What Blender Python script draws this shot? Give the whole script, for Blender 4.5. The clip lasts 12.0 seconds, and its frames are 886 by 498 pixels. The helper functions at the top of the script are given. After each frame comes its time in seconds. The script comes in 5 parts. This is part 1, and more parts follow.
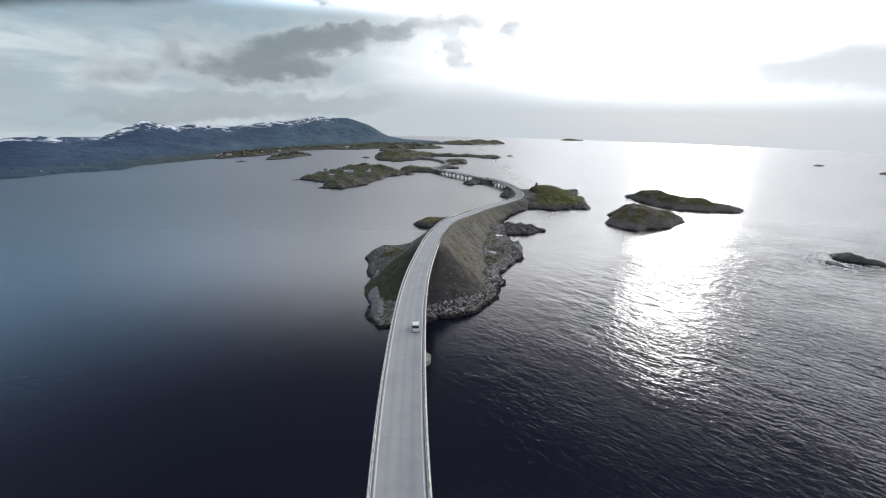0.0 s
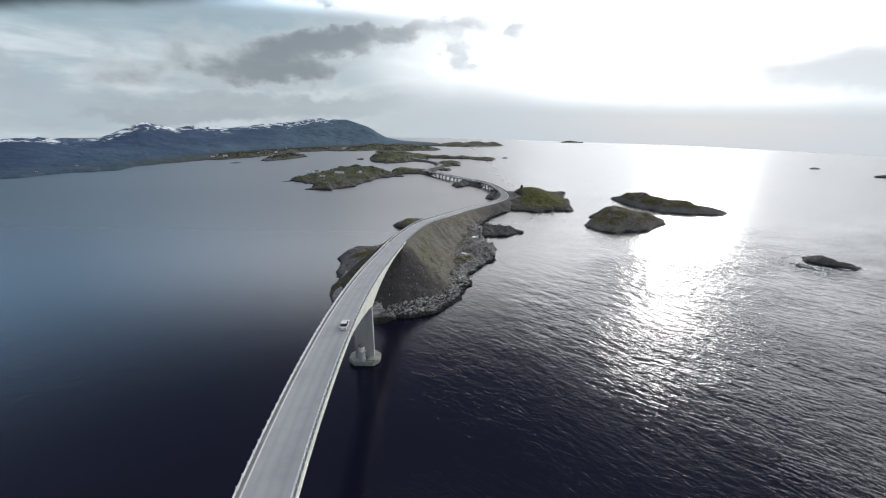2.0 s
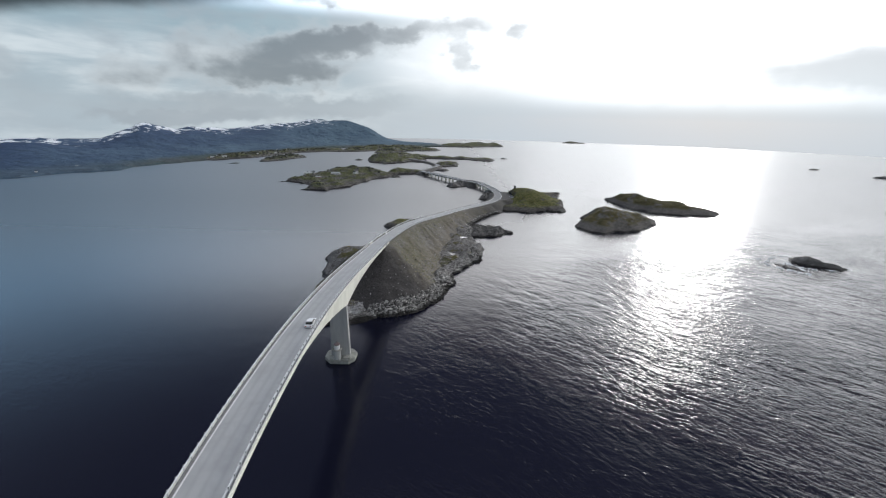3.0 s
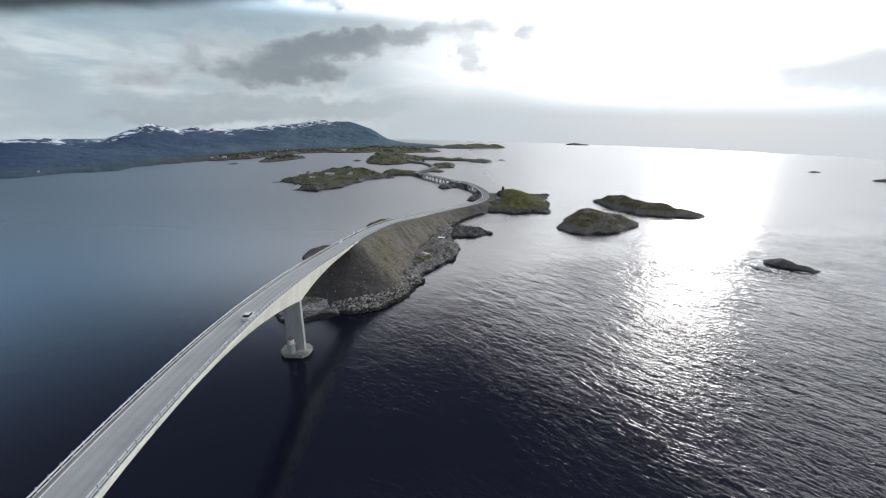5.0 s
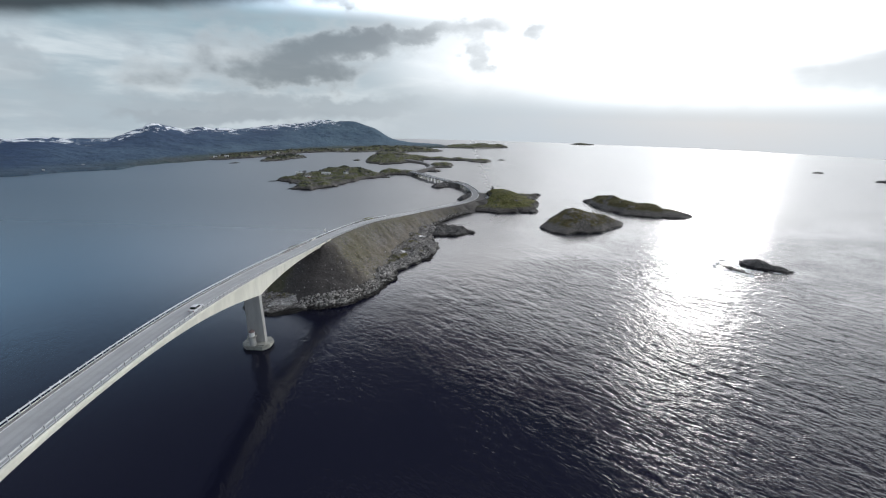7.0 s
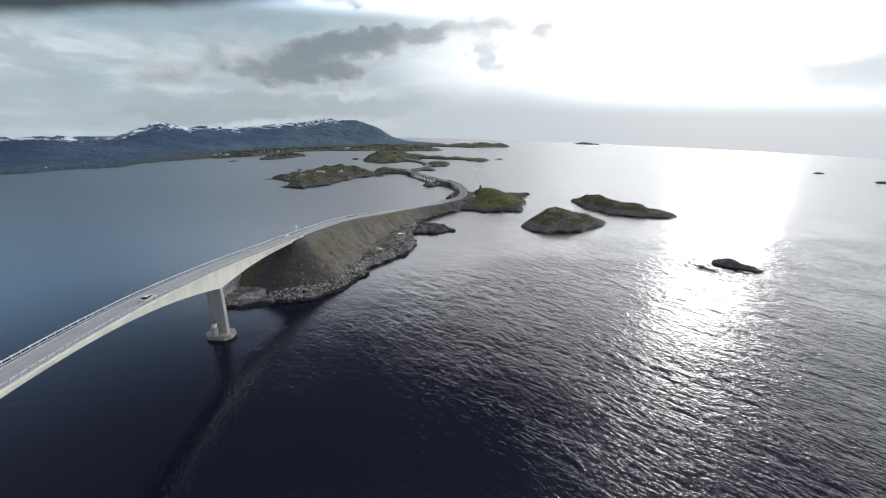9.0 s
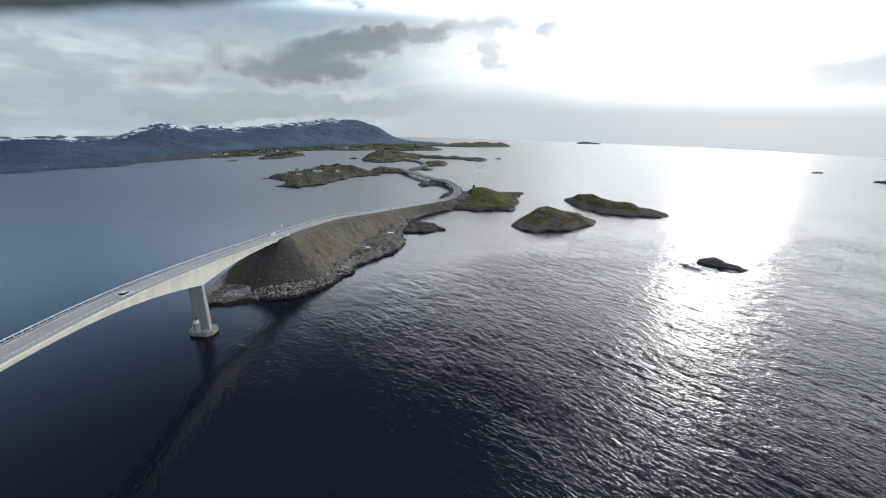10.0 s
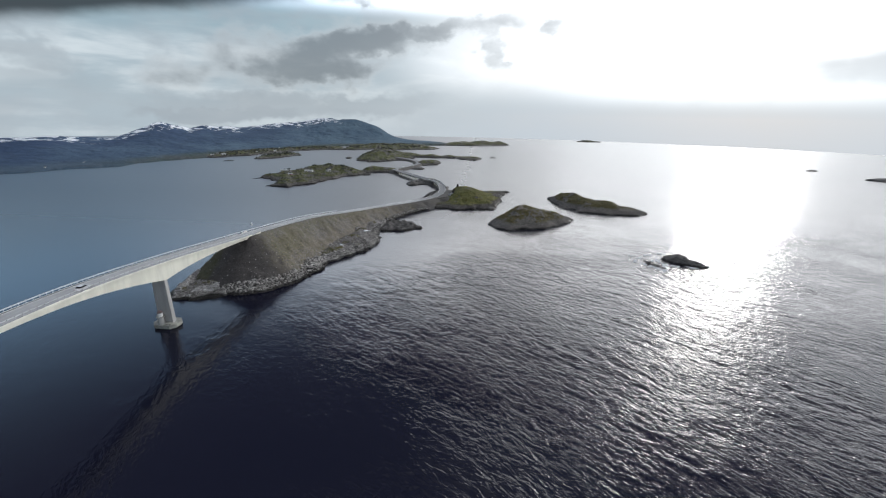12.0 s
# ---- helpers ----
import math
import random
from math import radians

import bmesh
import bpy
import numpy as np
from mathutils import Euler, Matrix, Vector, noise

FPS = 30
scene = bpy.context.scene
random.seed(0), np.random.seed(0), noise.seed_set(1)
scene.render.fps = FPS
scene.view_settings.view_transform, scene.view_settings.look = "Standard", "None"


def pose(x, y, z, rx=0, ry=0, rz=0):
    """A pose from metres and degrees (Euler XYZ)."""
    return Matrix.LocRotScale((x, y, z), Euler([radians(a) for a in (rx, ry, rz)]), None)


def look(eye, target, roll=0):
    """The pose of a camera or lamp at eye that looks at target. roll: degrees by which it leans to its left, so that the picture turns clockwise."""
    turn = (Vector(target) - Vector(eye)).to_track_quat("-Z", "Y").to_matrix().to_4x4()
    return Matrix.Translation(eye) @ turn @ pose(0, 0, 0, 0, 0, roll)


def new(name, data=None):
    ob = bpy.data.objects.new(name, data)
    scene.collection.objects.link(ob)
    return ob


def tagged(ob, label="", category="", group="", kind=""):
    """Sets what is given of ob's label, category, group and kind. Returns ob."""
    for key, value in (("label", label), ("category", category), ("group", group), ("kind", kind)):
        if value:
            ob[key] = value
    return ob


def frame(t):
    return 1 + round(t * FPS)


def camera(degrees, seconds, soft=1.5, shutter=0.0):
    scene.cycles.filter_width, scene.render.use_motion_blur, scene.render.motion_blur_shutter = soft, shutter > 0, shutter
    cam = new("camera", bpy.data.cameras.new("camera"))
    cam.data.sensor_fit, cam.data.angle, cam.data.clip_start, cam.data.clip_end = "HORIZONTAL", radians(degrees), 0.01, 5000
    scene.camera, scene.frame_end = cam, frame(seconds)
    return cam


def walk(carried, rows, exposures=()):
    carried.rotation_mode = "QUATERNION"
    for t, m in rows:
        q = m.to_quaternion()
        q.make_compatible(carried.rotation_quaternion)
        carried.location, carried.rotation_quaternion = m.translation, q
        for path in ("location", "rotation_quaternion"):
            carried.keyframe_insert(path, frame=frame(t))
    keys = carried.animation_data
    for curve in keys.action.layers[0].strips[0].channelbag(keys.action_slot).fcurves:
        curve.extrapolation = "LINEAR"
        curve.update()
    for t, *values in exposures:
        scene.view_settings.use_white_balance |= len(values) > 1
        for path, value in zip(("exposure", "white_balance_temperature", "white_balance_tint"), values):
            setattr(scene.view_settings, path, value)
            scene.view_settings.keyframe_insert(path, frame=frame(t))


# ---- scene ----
cam = camera(94.0, 12.0, 1.2)
PATH = [
    (0, (-12.94, 1.77, 76.51), (-12.43, 96.88, 45.63), 1.01),
    (0.5, (-8.85, 1.45, 76.40), (-8.52, 96.61, 45.68), 1.07),
    (1, (-4.35, 0.86, 76.65), (-4.17, 96.06, 46.04), 1.11),
    (1.5, (0.00, -0.00, 77.00), (-0.00, 95.21, 46.42), 1.12),
    (2, (4.55, -0.69, 77.37), (4.33, 94.53, 46.84), 1.13),
    (2.5, (9.08, -1.47, 77.73), (8.58, 93.77, 47.25), 1.13),
    (3, (13.71, -2.27, 77.86), (12.88, 92.99, 47.46), 1.15),
    (5, (32.33, -6.10, 78.66), (29.97, 89.22, 48.50), 1.24),
    (5.5, (36.87, -7.05, 78.91), (34.09, 88.26, 48.77), 1.26),
    (6, (41.54, -7.97, 79.28), (38.27, 87.32, 49.10), 1.27),
    (6.5, (46.08, -8.98, 79.64), (42.30, 86.27, 49.40), 1.27),
    (7, (50.97, -9.96, 79.84), (46.74, 85.24, 49.53), 1.28),
    (9, (70.19, -14.09, 80.79), (64.43, 80.95, 50.23), 1.38),
    (9.5, (74.90, -15.17, 80.99), (68.81, 79.84, 50.39), 1.39),
    (10, (80.00, -16.17, 81.39), (73.58, 78.78, 50.69), 1.33),
    (10.5, (85.26, -17.52, 81.96), (78.55, 77.39, 51.18), 1.25),
    (11, (90.70, -18.93, 82.48), (83.71, 75.93, 51.63), 1.18),
    (11.5, (96.17, -20.45, 82.97), (88.89, 74.37, 52.04), 1.12),
    (12, (101.94, -21.96, 83.43), (94.41, 72.82, 52.43), 1.08),
]
walk(cam, [(t, look(eye, target, roll)) for t, eye, target, roll in PATH], [(0, 0.0, 6265, 10), (12, 0.0, 6265, 10)])

# ---- light: thin bright cloud round the sun, grey clouds elsewhere ----
SUN_AZ, SUN_EL = 31.0, 14.5          # degrees right of north (+y), and up
EARTH = 132000.0                      # twice the bend radius of the sea


def sea_z(x, y):
    return -(x * x + y * y) / EARTH


sun_dir = Vector((math.sin(radians(SUN_AZ)) * math.cos(radians(SUN_EL)),
                  math.cos(radians(SUN_AZ)) * math.cos(radians(SUN_EL)), math.sin(radians(SUN_EL))))


class Graph:
    """Short hand for building node trees."""

    def __init__(self, tree):
        self.tree, self.nodes, self.links = tree, tree.nodes, tree.links

    def put(self, sock, value):
        if isinstance(value, bpy.types.NodeSocket):
            self.links.new(value, sock)
        elif value is not None:
            if isinstance(value, (tuple, list)) and len(value) == 3 and sock.type == "RGBA":
                value = (*value, 1)
            sock.default_value = value

    def math(self, op, a, b=None, c=None, clamp=False):
        n = self.nodes.new("ShaderNodeMath")
        n.operation, n.use_clamp = op, clamp
        for i, v in enumerate((a, b, c)):
            self.put(n.inputs[i], v)
        return n.outputs[0]

    def vmath(self, op, a, b=None):
        n = self.nodes.new("ShaderNodeVectorMath")
        n.operation = op
        self.put(n.inputs[0], a)
        self.put(n.inputs[1], b)
        return n.outputs["Value"] if op in ("DOT_PRODUCT", "LENGTH") else n.outputs[0]

    def mix(self, f, a, b, blend="MIX"):
        n = self.nodes.new("ShaderNodeMix")
        n.data_type, n.blend_type = "RGBA", blend
        self.put(n.inputs[0], f)
        self.put(n.inputs[6], a)
        self.put(n.inputs[7], b)
        return n.outputs[2]

    def step(self, v, lo, hi, a=0.0, b=1.0):
        n = self.nodes.new("ShaderNodeMapRange")
        n.interpolation_type = "SMOOTHSTEP"
        self.put(n.inputs[0], v)
        for i, k in enumerate((lo, hi, a, b)):
            self.put(n.inputs[1 + i], k)
        return n.outputs[0]

    def noise(self, vec, scale, detail=4.0, rough=0.55, distort=0.0):
        n = self.nodes.new("ShaderNodeTexNoise")
        self.put(n.inputs["Vector"], vec)
        self.put(n.inputs["Scale"], scale)
        self.put(n.inputs["Detail"], detail)
        self.put(n.inputs["Roughness"], rough)
        self.put(n.inputs["Distortion"], distort)
        return n.outputs["Fac"]

    def voronoi(self, vec, scale, feature="F1", out="Distance"):
        n = self.nodes.new("ShaderNodeTexVoronoi")
        n.feature = feature
        self.put(n.inputs["Vector"], vec)
        self.put(n.inputs["Scale"], scale)
        return n.outputs[out]

    def mapping(self, vec, scale=(1, 1, 1), turn=0.0, shift=(0, 0, 0)):
        n = self.nodes.new("ShaderNodeMapping")
        self.put(n.inputs["Vector"], vec)
        if turn:
            n.vector_type, scale = "TEXTURE", tuple(1 / c for c in scale)
        n.inputs["Location"].default_value = shift
        n.inputs["Rotation"].default_value = (0, 0, radians(turn))
        n.inputs["Scale"].default_value = scale
        return n.outputs[0]

    def split(self, vec):
        n = self.nodes.new("ShaderNodeSeparateXYZ")
        self.put(n.inputs[0], vec)
        return n.outputs

    def bump(self, height, distance=1.0, strength=1.0):
        n = self.nodes.new("ShaderNodeBump")
        self.put(n.inputs["Height"], height)
        self.put(n.inputs["Distance"], distance)
        self.put(n.inputs["Strength"], strength)
        return n.outputs[0]


world = bpy.data.worlds.new("overcast_sky")
scene.world = world
world.use_nodes = True
g = Graph(world.node_tree)
g.nodes.clear()
ray = g.nodes.new("ShaderNodeTexCoord").outputs["Generated"]
sky = g.nodes.new("ShaderNodeTexSky")
sky.sky_type, sky.sun_disc, sky.dust_density = "NISHITA", False, 0.2
sky.sun_elevation, sky.sun_rotation = radians(SUN_EL), radians(SUN_AZ)
up = g.split(ray)[2]
near_sun = g.vmath("DOT_PRODUCT", ray, tuple(sun_dir))


turn = g.math("MULTIPLY", g.math("ARCTAN2", g.split(ray)[0], g.split(ray)[1]), 180 / math.pi)     # degrees right of north
rise = g.math("MULTIPLY", g.math("ARCSINE", up), 180 / math.pi)                                   # degrees up


def swirl(scale, shift, much, detail=3.0):
    return g.math("MULTIPLY", g.math("SUBTRACT", g.noise(g.mapping(ray, (1, 1, 1.6), 0, shift), scale, detail, 0.55), 0.5), much)


# billows: the clouds' directions are stirred at two scales
turn_w = g.math("ADD", turn, g.math("ADD", swirl(6.0, (3.1, 0.4, 0.2), 9.0), swirl(22.0, (1.7, 5.1, 0.9), 4.2)))
rise_w = g.math("ADD", rise, g.math("ADD", swirl(6.0, (8.2, 2.4, 4.2), 5.0), swirl(22.0, (4.7, 0.3, 6.2), 3.0)))


def lump(az, el, wide, tall, slant=0.0, across=None, height=None):
    """A soft cloud mass round one direction, sizes in degrees."""
    du = g.math("SUBTRACT", turn_w if across is None else across, az)
    dv = g.math("SUBTRACT", rise_w if height is None else height, el)
    if slant:
        dv = g.math("SUBTRACT", dv, g.math("MULTIPLY", du, slant))
    u, v = g.math("DIVIDE", du, wide), g.math("DIVIDE", dv, tall)
    return g.step(g.math("ADD", g.math("MULTIPLY", u, u), g.math("MULTIPLY", v, v)), 1.0, 0.0)


def gather(rows):
    total = None
    for az, el, wide, tall, slant, much in rows:
        one = g.math("MULTIPLY", lump(az, el, wide, tall, slant), much)
        total = one if total is None else g.math("ADD", total, one)
    return total


fine = g.noise(g.mapping(ray, (1, 1, 1.9), 0, (7.7, 1.9, 0.5)), 17.0, 6.0, 0.55)
broad = g.noise(g.mapping(ray, (1, 1, 1.7), 0, (2.2, 6.1, 3.5)), 9.0, 4.0, 0.5, 0.3)
streak = g.noise(g.mapping(ray, (1, 1, 5.0), 0, (1.3, 4.2, 0.8)), 4.2, 5.0, 0.55, 0.3)
# the cumulus bank in the north-west with its long arm, and loose scraps of cloud
bank_cloud = gather(((-26.0, 5.9, 9.5, 4.2, 0.0, 0.95), (-18.0, 6.8, 9.0, 4.2, 0.12, 1.0), (-22.0, 4.4, 9.5, 2.8, 0.0, 0.75), (-36.0, 4.1, 5.0, 2.7, 0.0, 0.80), (-11.5, 8.6, 11.0, 2.5, 0.16, 0.95),
                     (-3.0, 10.0, 10.0, 1.5, 0.03, 0.75), (8.8, 9.9, 2.8, 1.2, 0.35, 0.85), (0.8, 7.3, 1.5, 2.3, 0.0, 0.80), (-14.8, 12.9, 4.0, 1.4, 0.0, 0.9), (4.0, 13.6, 5.0, 0.9, 0.0, 0.75)))
cover = g.step(g.math("ADD", bank_cloud, g.math("ADD", g.math("MULTIPLY", g.math("SUBTRACT", fine, 0.5), 0.8), g.math("MULTIPLY", g.math("SUBTRACT", broad, 0.5), 1.0))), -0.16, 1.22)
depth = g.step(g.math("ADD", bank_cloud, g.math("ADD", g.math("MULTIPLY", g.math("SUBTRACT", fine, 0.5), 1.2), g.math("MULTIPLY", g.math("SUBTRACT", broad, 0.5), 2.2))), 0.30, 1.80)
# flat grey layers: over the mountains, far west, and a streak towards the sun
layer = gather(((-27.0, 0.6, 22.0, 2.4, 0.02, 0.62), (-32.0, -0.9, 11.0, 1.5, 0.0, 0.55), (-11.0, 1.2, 11.0, 2.2, 0.0, 0.50), (-47.0, 2.4, 9.0, 2.2, 0.0, 0.42), (-48.0, 5.2, 8.0, 1.8, -0.1, 0.45)))
layer = g.step(g.math("ADD", layer, g.math("MULTIPLY", g.math("SUBTRACT", streak, 0.5), 0.9)), 0.12, 0.80)
soft_turn, soft_rise = g.math("ADD", turn, swirl(9.0, (3.1, 0.4, 0.2), 6.0)), g.math("ADD", rise, swirl(12.0, (8.2, 2.4, 4.2), 1.6))
far_layer = g.step(g.math("ADD", lump(44.5, 5.0, 16.0, 3.0, 0.0, soft_turn, soft_rise), g.math("MULTIPLY", g.math("SUBTRACT", streak, 0.5), 0.5)), 0.0, 0.95)

sunward = g.step(near_sun, 0.62, 0.95)
# thin high cloud: pale in the gaps, tealish to the upper west, white towards the sun
pale = g.mix(g.step(streak, 0.38, 0.64), (0.41, 0.495, 0.545), (0.67, 0.735, 0.76))
pale = g.mix(g.math("MULTIPLY", g.step(rise, 6.0, 9.5), 0.80), pale, (0.31, 0.43, 0.485))
pale = g.mix(g.math("MULTIPLY", g.step(broad, 0.45, 0.66), 0.55), pale, (0.37, 0.43, 0.475))
pale = g.mix(sunward, pale, (0.78, 0.795, 0.80))
# the deck above view: blue-grey, bright and dark bands added to light the water
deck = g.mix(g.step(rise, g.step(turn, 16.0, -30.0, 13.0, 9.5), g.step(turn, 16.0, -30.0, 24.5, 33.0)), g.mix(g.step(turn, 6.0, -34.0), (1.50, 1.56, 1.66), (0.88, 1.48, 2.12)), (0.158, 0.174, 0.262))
# unseen sky behind darkened to shade the south faces
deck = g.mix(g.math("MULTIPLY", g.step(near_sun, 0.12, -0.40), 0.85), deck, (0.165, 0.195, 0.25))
# bright patch of eastern sky out of view, added to light the girder's side
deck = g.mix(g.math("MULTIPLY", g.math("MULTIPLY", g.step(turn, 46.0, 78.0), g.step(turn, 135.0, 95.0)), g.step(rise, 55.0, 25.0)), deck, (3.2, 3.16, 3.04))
# bright top of the sky added as fill on the land
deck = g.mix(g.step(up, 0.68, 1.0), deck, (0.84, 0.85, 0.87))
# wide glow added above view, placed for the water's reflection
added_glow = g.math("MULTIPLY", g.math("MULTIPLY", lump(16.0, 14.5, 66.0, 18.0, 0.0, turn, rise), g.step(rise, 10.8, 15.5)), 2.9)
glow = g.nodes.new("ShaderNodeVectorMath")
glow.operation = "SCALE"
glow.inputs[0].default_value = (1.04, 1.0, 0.95)
g.put(glow.inputs["Scale"], added_glow)
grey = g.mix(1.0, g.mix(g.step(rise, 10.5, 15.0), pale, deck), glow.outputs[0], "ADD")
# clear bright opening between the deck and the haze on the sea, under the sun
opening = g.math("ADD", g.math("MULTIPLY", lump(20.0, 7.4, 36.0, 9.0, 0.0, turn, rise), 0.56), g.math("MULTIPLY", g.math("POWER", g.step(near_sun, 0.88, 0.99), 1.2), 1.2))
opening = g.math("MULTIPLY", opening, g.math("SUBTRACT", 1.0, g.math("MULTIPLY", far_layer, 0.9)))
lit = g.nodes.new("ShaderNodeVectorMath")
lit.operation = "SCALE"
lit.inputs[0].default_value = (0.99, 0.99, 0.985)
g.put(lit.inputs["Scale"], opening)
grey = g.mix(1.0, g.mix(g.math("MULTIPLY", far_layer, 0.8), grey, (0.57, 0.60, 0.625)), lit.outputs[0], "ADD")
grey = g.mix(g.math("MULTIPLY", layer, 0.80), grey, g.mix(sunward, (0.300, 0.345, 0.385), (0.50, 0.53, 0.56)))
# sea haze along the horizon
haze = g.mix(g.step(turn, -14.0, 12.0), (0.50, 0.565, 0.61), (0.560, 0.63, 0.69))
haze = g.mix(g.math("MULTIPLY", g.step(turn, 4.0, 26.0), g.step(rise, 0.6, 4.4)), haze, (0.83, 0.91, 0.965))
grey = g.mix(g.math("MULTIPLY", g.step(rise, g.step(turn, -10.0, 20.0, 5.0, 6.6), 0.2), g.step(turn, -26.0, 4.0, 0.35, 0.96)), grey, haze)
# cumulus: dark flat bases, paler towards the rims and where the sun comes near
body = g.mix(depth, (0.50, 0.54, 0.56), (0.225, 0.248, 0.268))
body = g.mix(g.math("MULTIPLY", g.step(turn, -12.0, 6.0), 0.72), body, (0.62, 0.645, 0.655))
thin_rim = g.math("MULTIPLY", g.math("MULTIPLY", cover, g.math("SUBTRACT", 1.0, cover)), 1.5)
grey = g.mix(g.math("MULTIPLY", cover, 0.82), grey, g.mix(thin_rim, body, (0.70, 0.735, 0.75)))


def toward(az, el):
    return Vector((math.sin(radians(az)) * math.cos(radians(el)), math.cos(radians(az)) * math.cos(radians(el)), math.sin(radians(el))))


# a dark slanting band high in the west
rim = toward(-13, 12.9).cross(toward(-46, 7.6)).normalized()
over = g.math("ADD", g.vmath("DOT_PRODUCT", ray, tuple(rim)), g.math("MULTIPLY", g.math("SUBTRACT", fine, 0.5), 0.012))
roof = g.math("MULTIPLY", g.step(over, -0.006, 0.022), g.step(over, 0.044, 0.028))
roof = g.math("MULTIPLY", roof, g.step(g.vmath("DOT_PRODUCT", ray, tuple(toward(-46, 8))), 0.78, 0.93))
clouds = g.mix(g.math("MULTIPLY", roof, 0.93), grey, (0.035, 0.042, 0.048))
back_sky, back_cloud, both = (g.nodes.new(k) for k in ("ShaderNodeBackground", "ShaderNodeBackground", "ShaderNodeMixShader"))
g.put(back_sky.inputs[0], sky.outputs[0])
back_sky.inputs[1].default_value = 0.08
g.put(back_cloud.inputs[0], clouds)
back_cloud.inputs[1].default_value = 1.0
both.inputs[0].default_value = 0.95
g.links.new(back_sky.outputs[0], both.inputs[1])
g.links.new(back_cloud.outputs[0], both.inputs[2])
g.links.new(both.outputs[0], g.nodes.new("ShaderNodeOutputWorld").inputs[0])

sun = new("sun", bpy.data.lights.new("sun", "SUN"))
sun.data.energy, sun.data.angle, sun.data.color = 0.58, radians(9.0), (1.0, 0.96, 0.90)
sun.matrix_world = look((0, 0, 300), Vector((0, 0, 300)) - sun_dir)


# ---- materials ----
def material(name, rough=0.8, metal=0.0):
    m = bpy.data.materials.new(name)
    m.use_nodes = True
    k = Graph(m.node_tree)
    b = k.nodes["Principled BSDF"]
    b.inputs["Roughness"].default_value = rough
    b.inputs["Metallic"].default_value = metal
    b.inputs["Specular IOR Level"].default_value = 0.5 if rough < 0.75 else 0.15
    return m, k, b


def position(k):
    return k.nodes.new("ShaderNodeNewGeometry").outputs["Position"]


def above_sea(k, pos):
    s = k.split(pos)
    bend = k.math("ADD", k.math("MULTIPLY", s[0], s[0]), k.math("MULTIPLY", s[1], s[1]))
    return k.math("ADD", s[2], k.math("DIVIDE", bend, EARTH))


def water_material():
    m, k, b = material("sea_water", 0.07)
    pos = position(k)
    s = k.split(pos)
    b.inputs["Base Color"].default_value = (0.0052, 0.0058, 0.0152, 1)
    b.inputs["IOR"].default_value = 1.333
    swell = k.noise(k.mapping(pos, (0.11, 0.27, 0.3), -50), 1.0, 2.0, 0.5, 0.2)
    chop = k.noise(k.mapping(pos, (0.42, 0.70, 0.8), -58), 1.0, 3.0, 0.55, 0.4)
    crest = k.math("SUBTRACT", 1.0, k.math("ABSOLUTE", k.math("SUBTRACT", k.math("MULTIPLY", k.noise(k.mapping(pos, (0.16, 0.31, 0.3), -44, (5, 9, 0)), 1.0, 3.0, 0.5, 0.5), 4.0), 2.0)))
    ripple = k.noise(k.mapping(pos, (1.6, 3.2, 2.0), -40), 1.0, 2.0, 0.5, 0.3)
    # open water to the east is ruffled, the sound and the water by the bridge lie in the lee
    drift = k.math("MULTIPLY", k.math("SUBTRACT", k.noise(pos, 0.022, 3.0, 0.6, 0.8), 0.5), 120.0)
    # the smooth water lies in a wedge off the bank, widest under the bridge and again towards the headland
    wedge = k.math("ADD", k.step(s[1], 60.0, 140.0, 62.0, 20.0), k.step(s[1], 140.0, 215.0, 0.0, 34.0))
    open_x = k.math("SUBTRACT", k.math("ADD", s[0], k.math("MULTIPLY", drift, 0.42)), wedge)
    ruffled = k.math("ADD", k.step(k.math("ADD", s[0], k.math("MULTIPLY", drift, -0.3)), -16.0, 12.0, 0.085, 0.24), k.step(open_x, 0.0, 62.0, 0.0, 0.62))
    ruffled = k.math("MULTIPLY", ruffled, k.step(s[1], 118.0, 165.0, 1.35, 1.0))
    ruffled = k.math("MULTIPLY", ruffled, k.step(k.math("SUBTRACT", s[1], k.math("MULTIPLY", s[0], 0.35)), 150.0, 255.0, 1.0, 0.40))
    gust = k.step(k.noise(k.mapping(pos, (0.022, 0.030, 0.03), -30), 1.0, 3.0, 0.55), 0.34, 0.66, 0.60, 1.15)
    sharp = k.math("SUBTRACT", 1.0, k.math("ABSOLUTE", k.math("SUBTRACT", k.math("MULTIPLY", k.noise(k.mapping(pos, (0.20, 0.40, 0.4), -36, (2, 4, 0)), 1.0, 3.0, 0.55, 0.6), 4.0), 2.0)))
    h = k.math("ADD", k.math("ADD", k.math("MULTIPLY", swell, 0.17), k.math("MULTIPLY", crest, 0.16)), k.math("ADD", k.math("MULTIPLY", chop, 0.17), k.math("MULTIPLY", ripple, 0.025)))
    h = k.math("ADD", h, k.math("MULTIPLY", sharp, 0.125))
    h = k.math("MULTIPLY", h, k.math("MULTIPLY", ruffled, gust))
    h = k.math("ADD", h, k.math("MULTIPLY", k.noise(k.mapping(pos, (0.9, 1.7, 1.0), -30), 1.0, 3.0, 0.6), 0.017))
    k.put(b.inputs["Roughness"], k.math("MAXIMUM", k.math("SUBTRACT", k.step(s[1], 90.0, 420.0, 0.20, 0.34), k.math("MULTIPLY", ruffled, 0.32)), 0.08))
    k.put(b.inputs["Normal"], k.bump(h, 1.0))
    return m


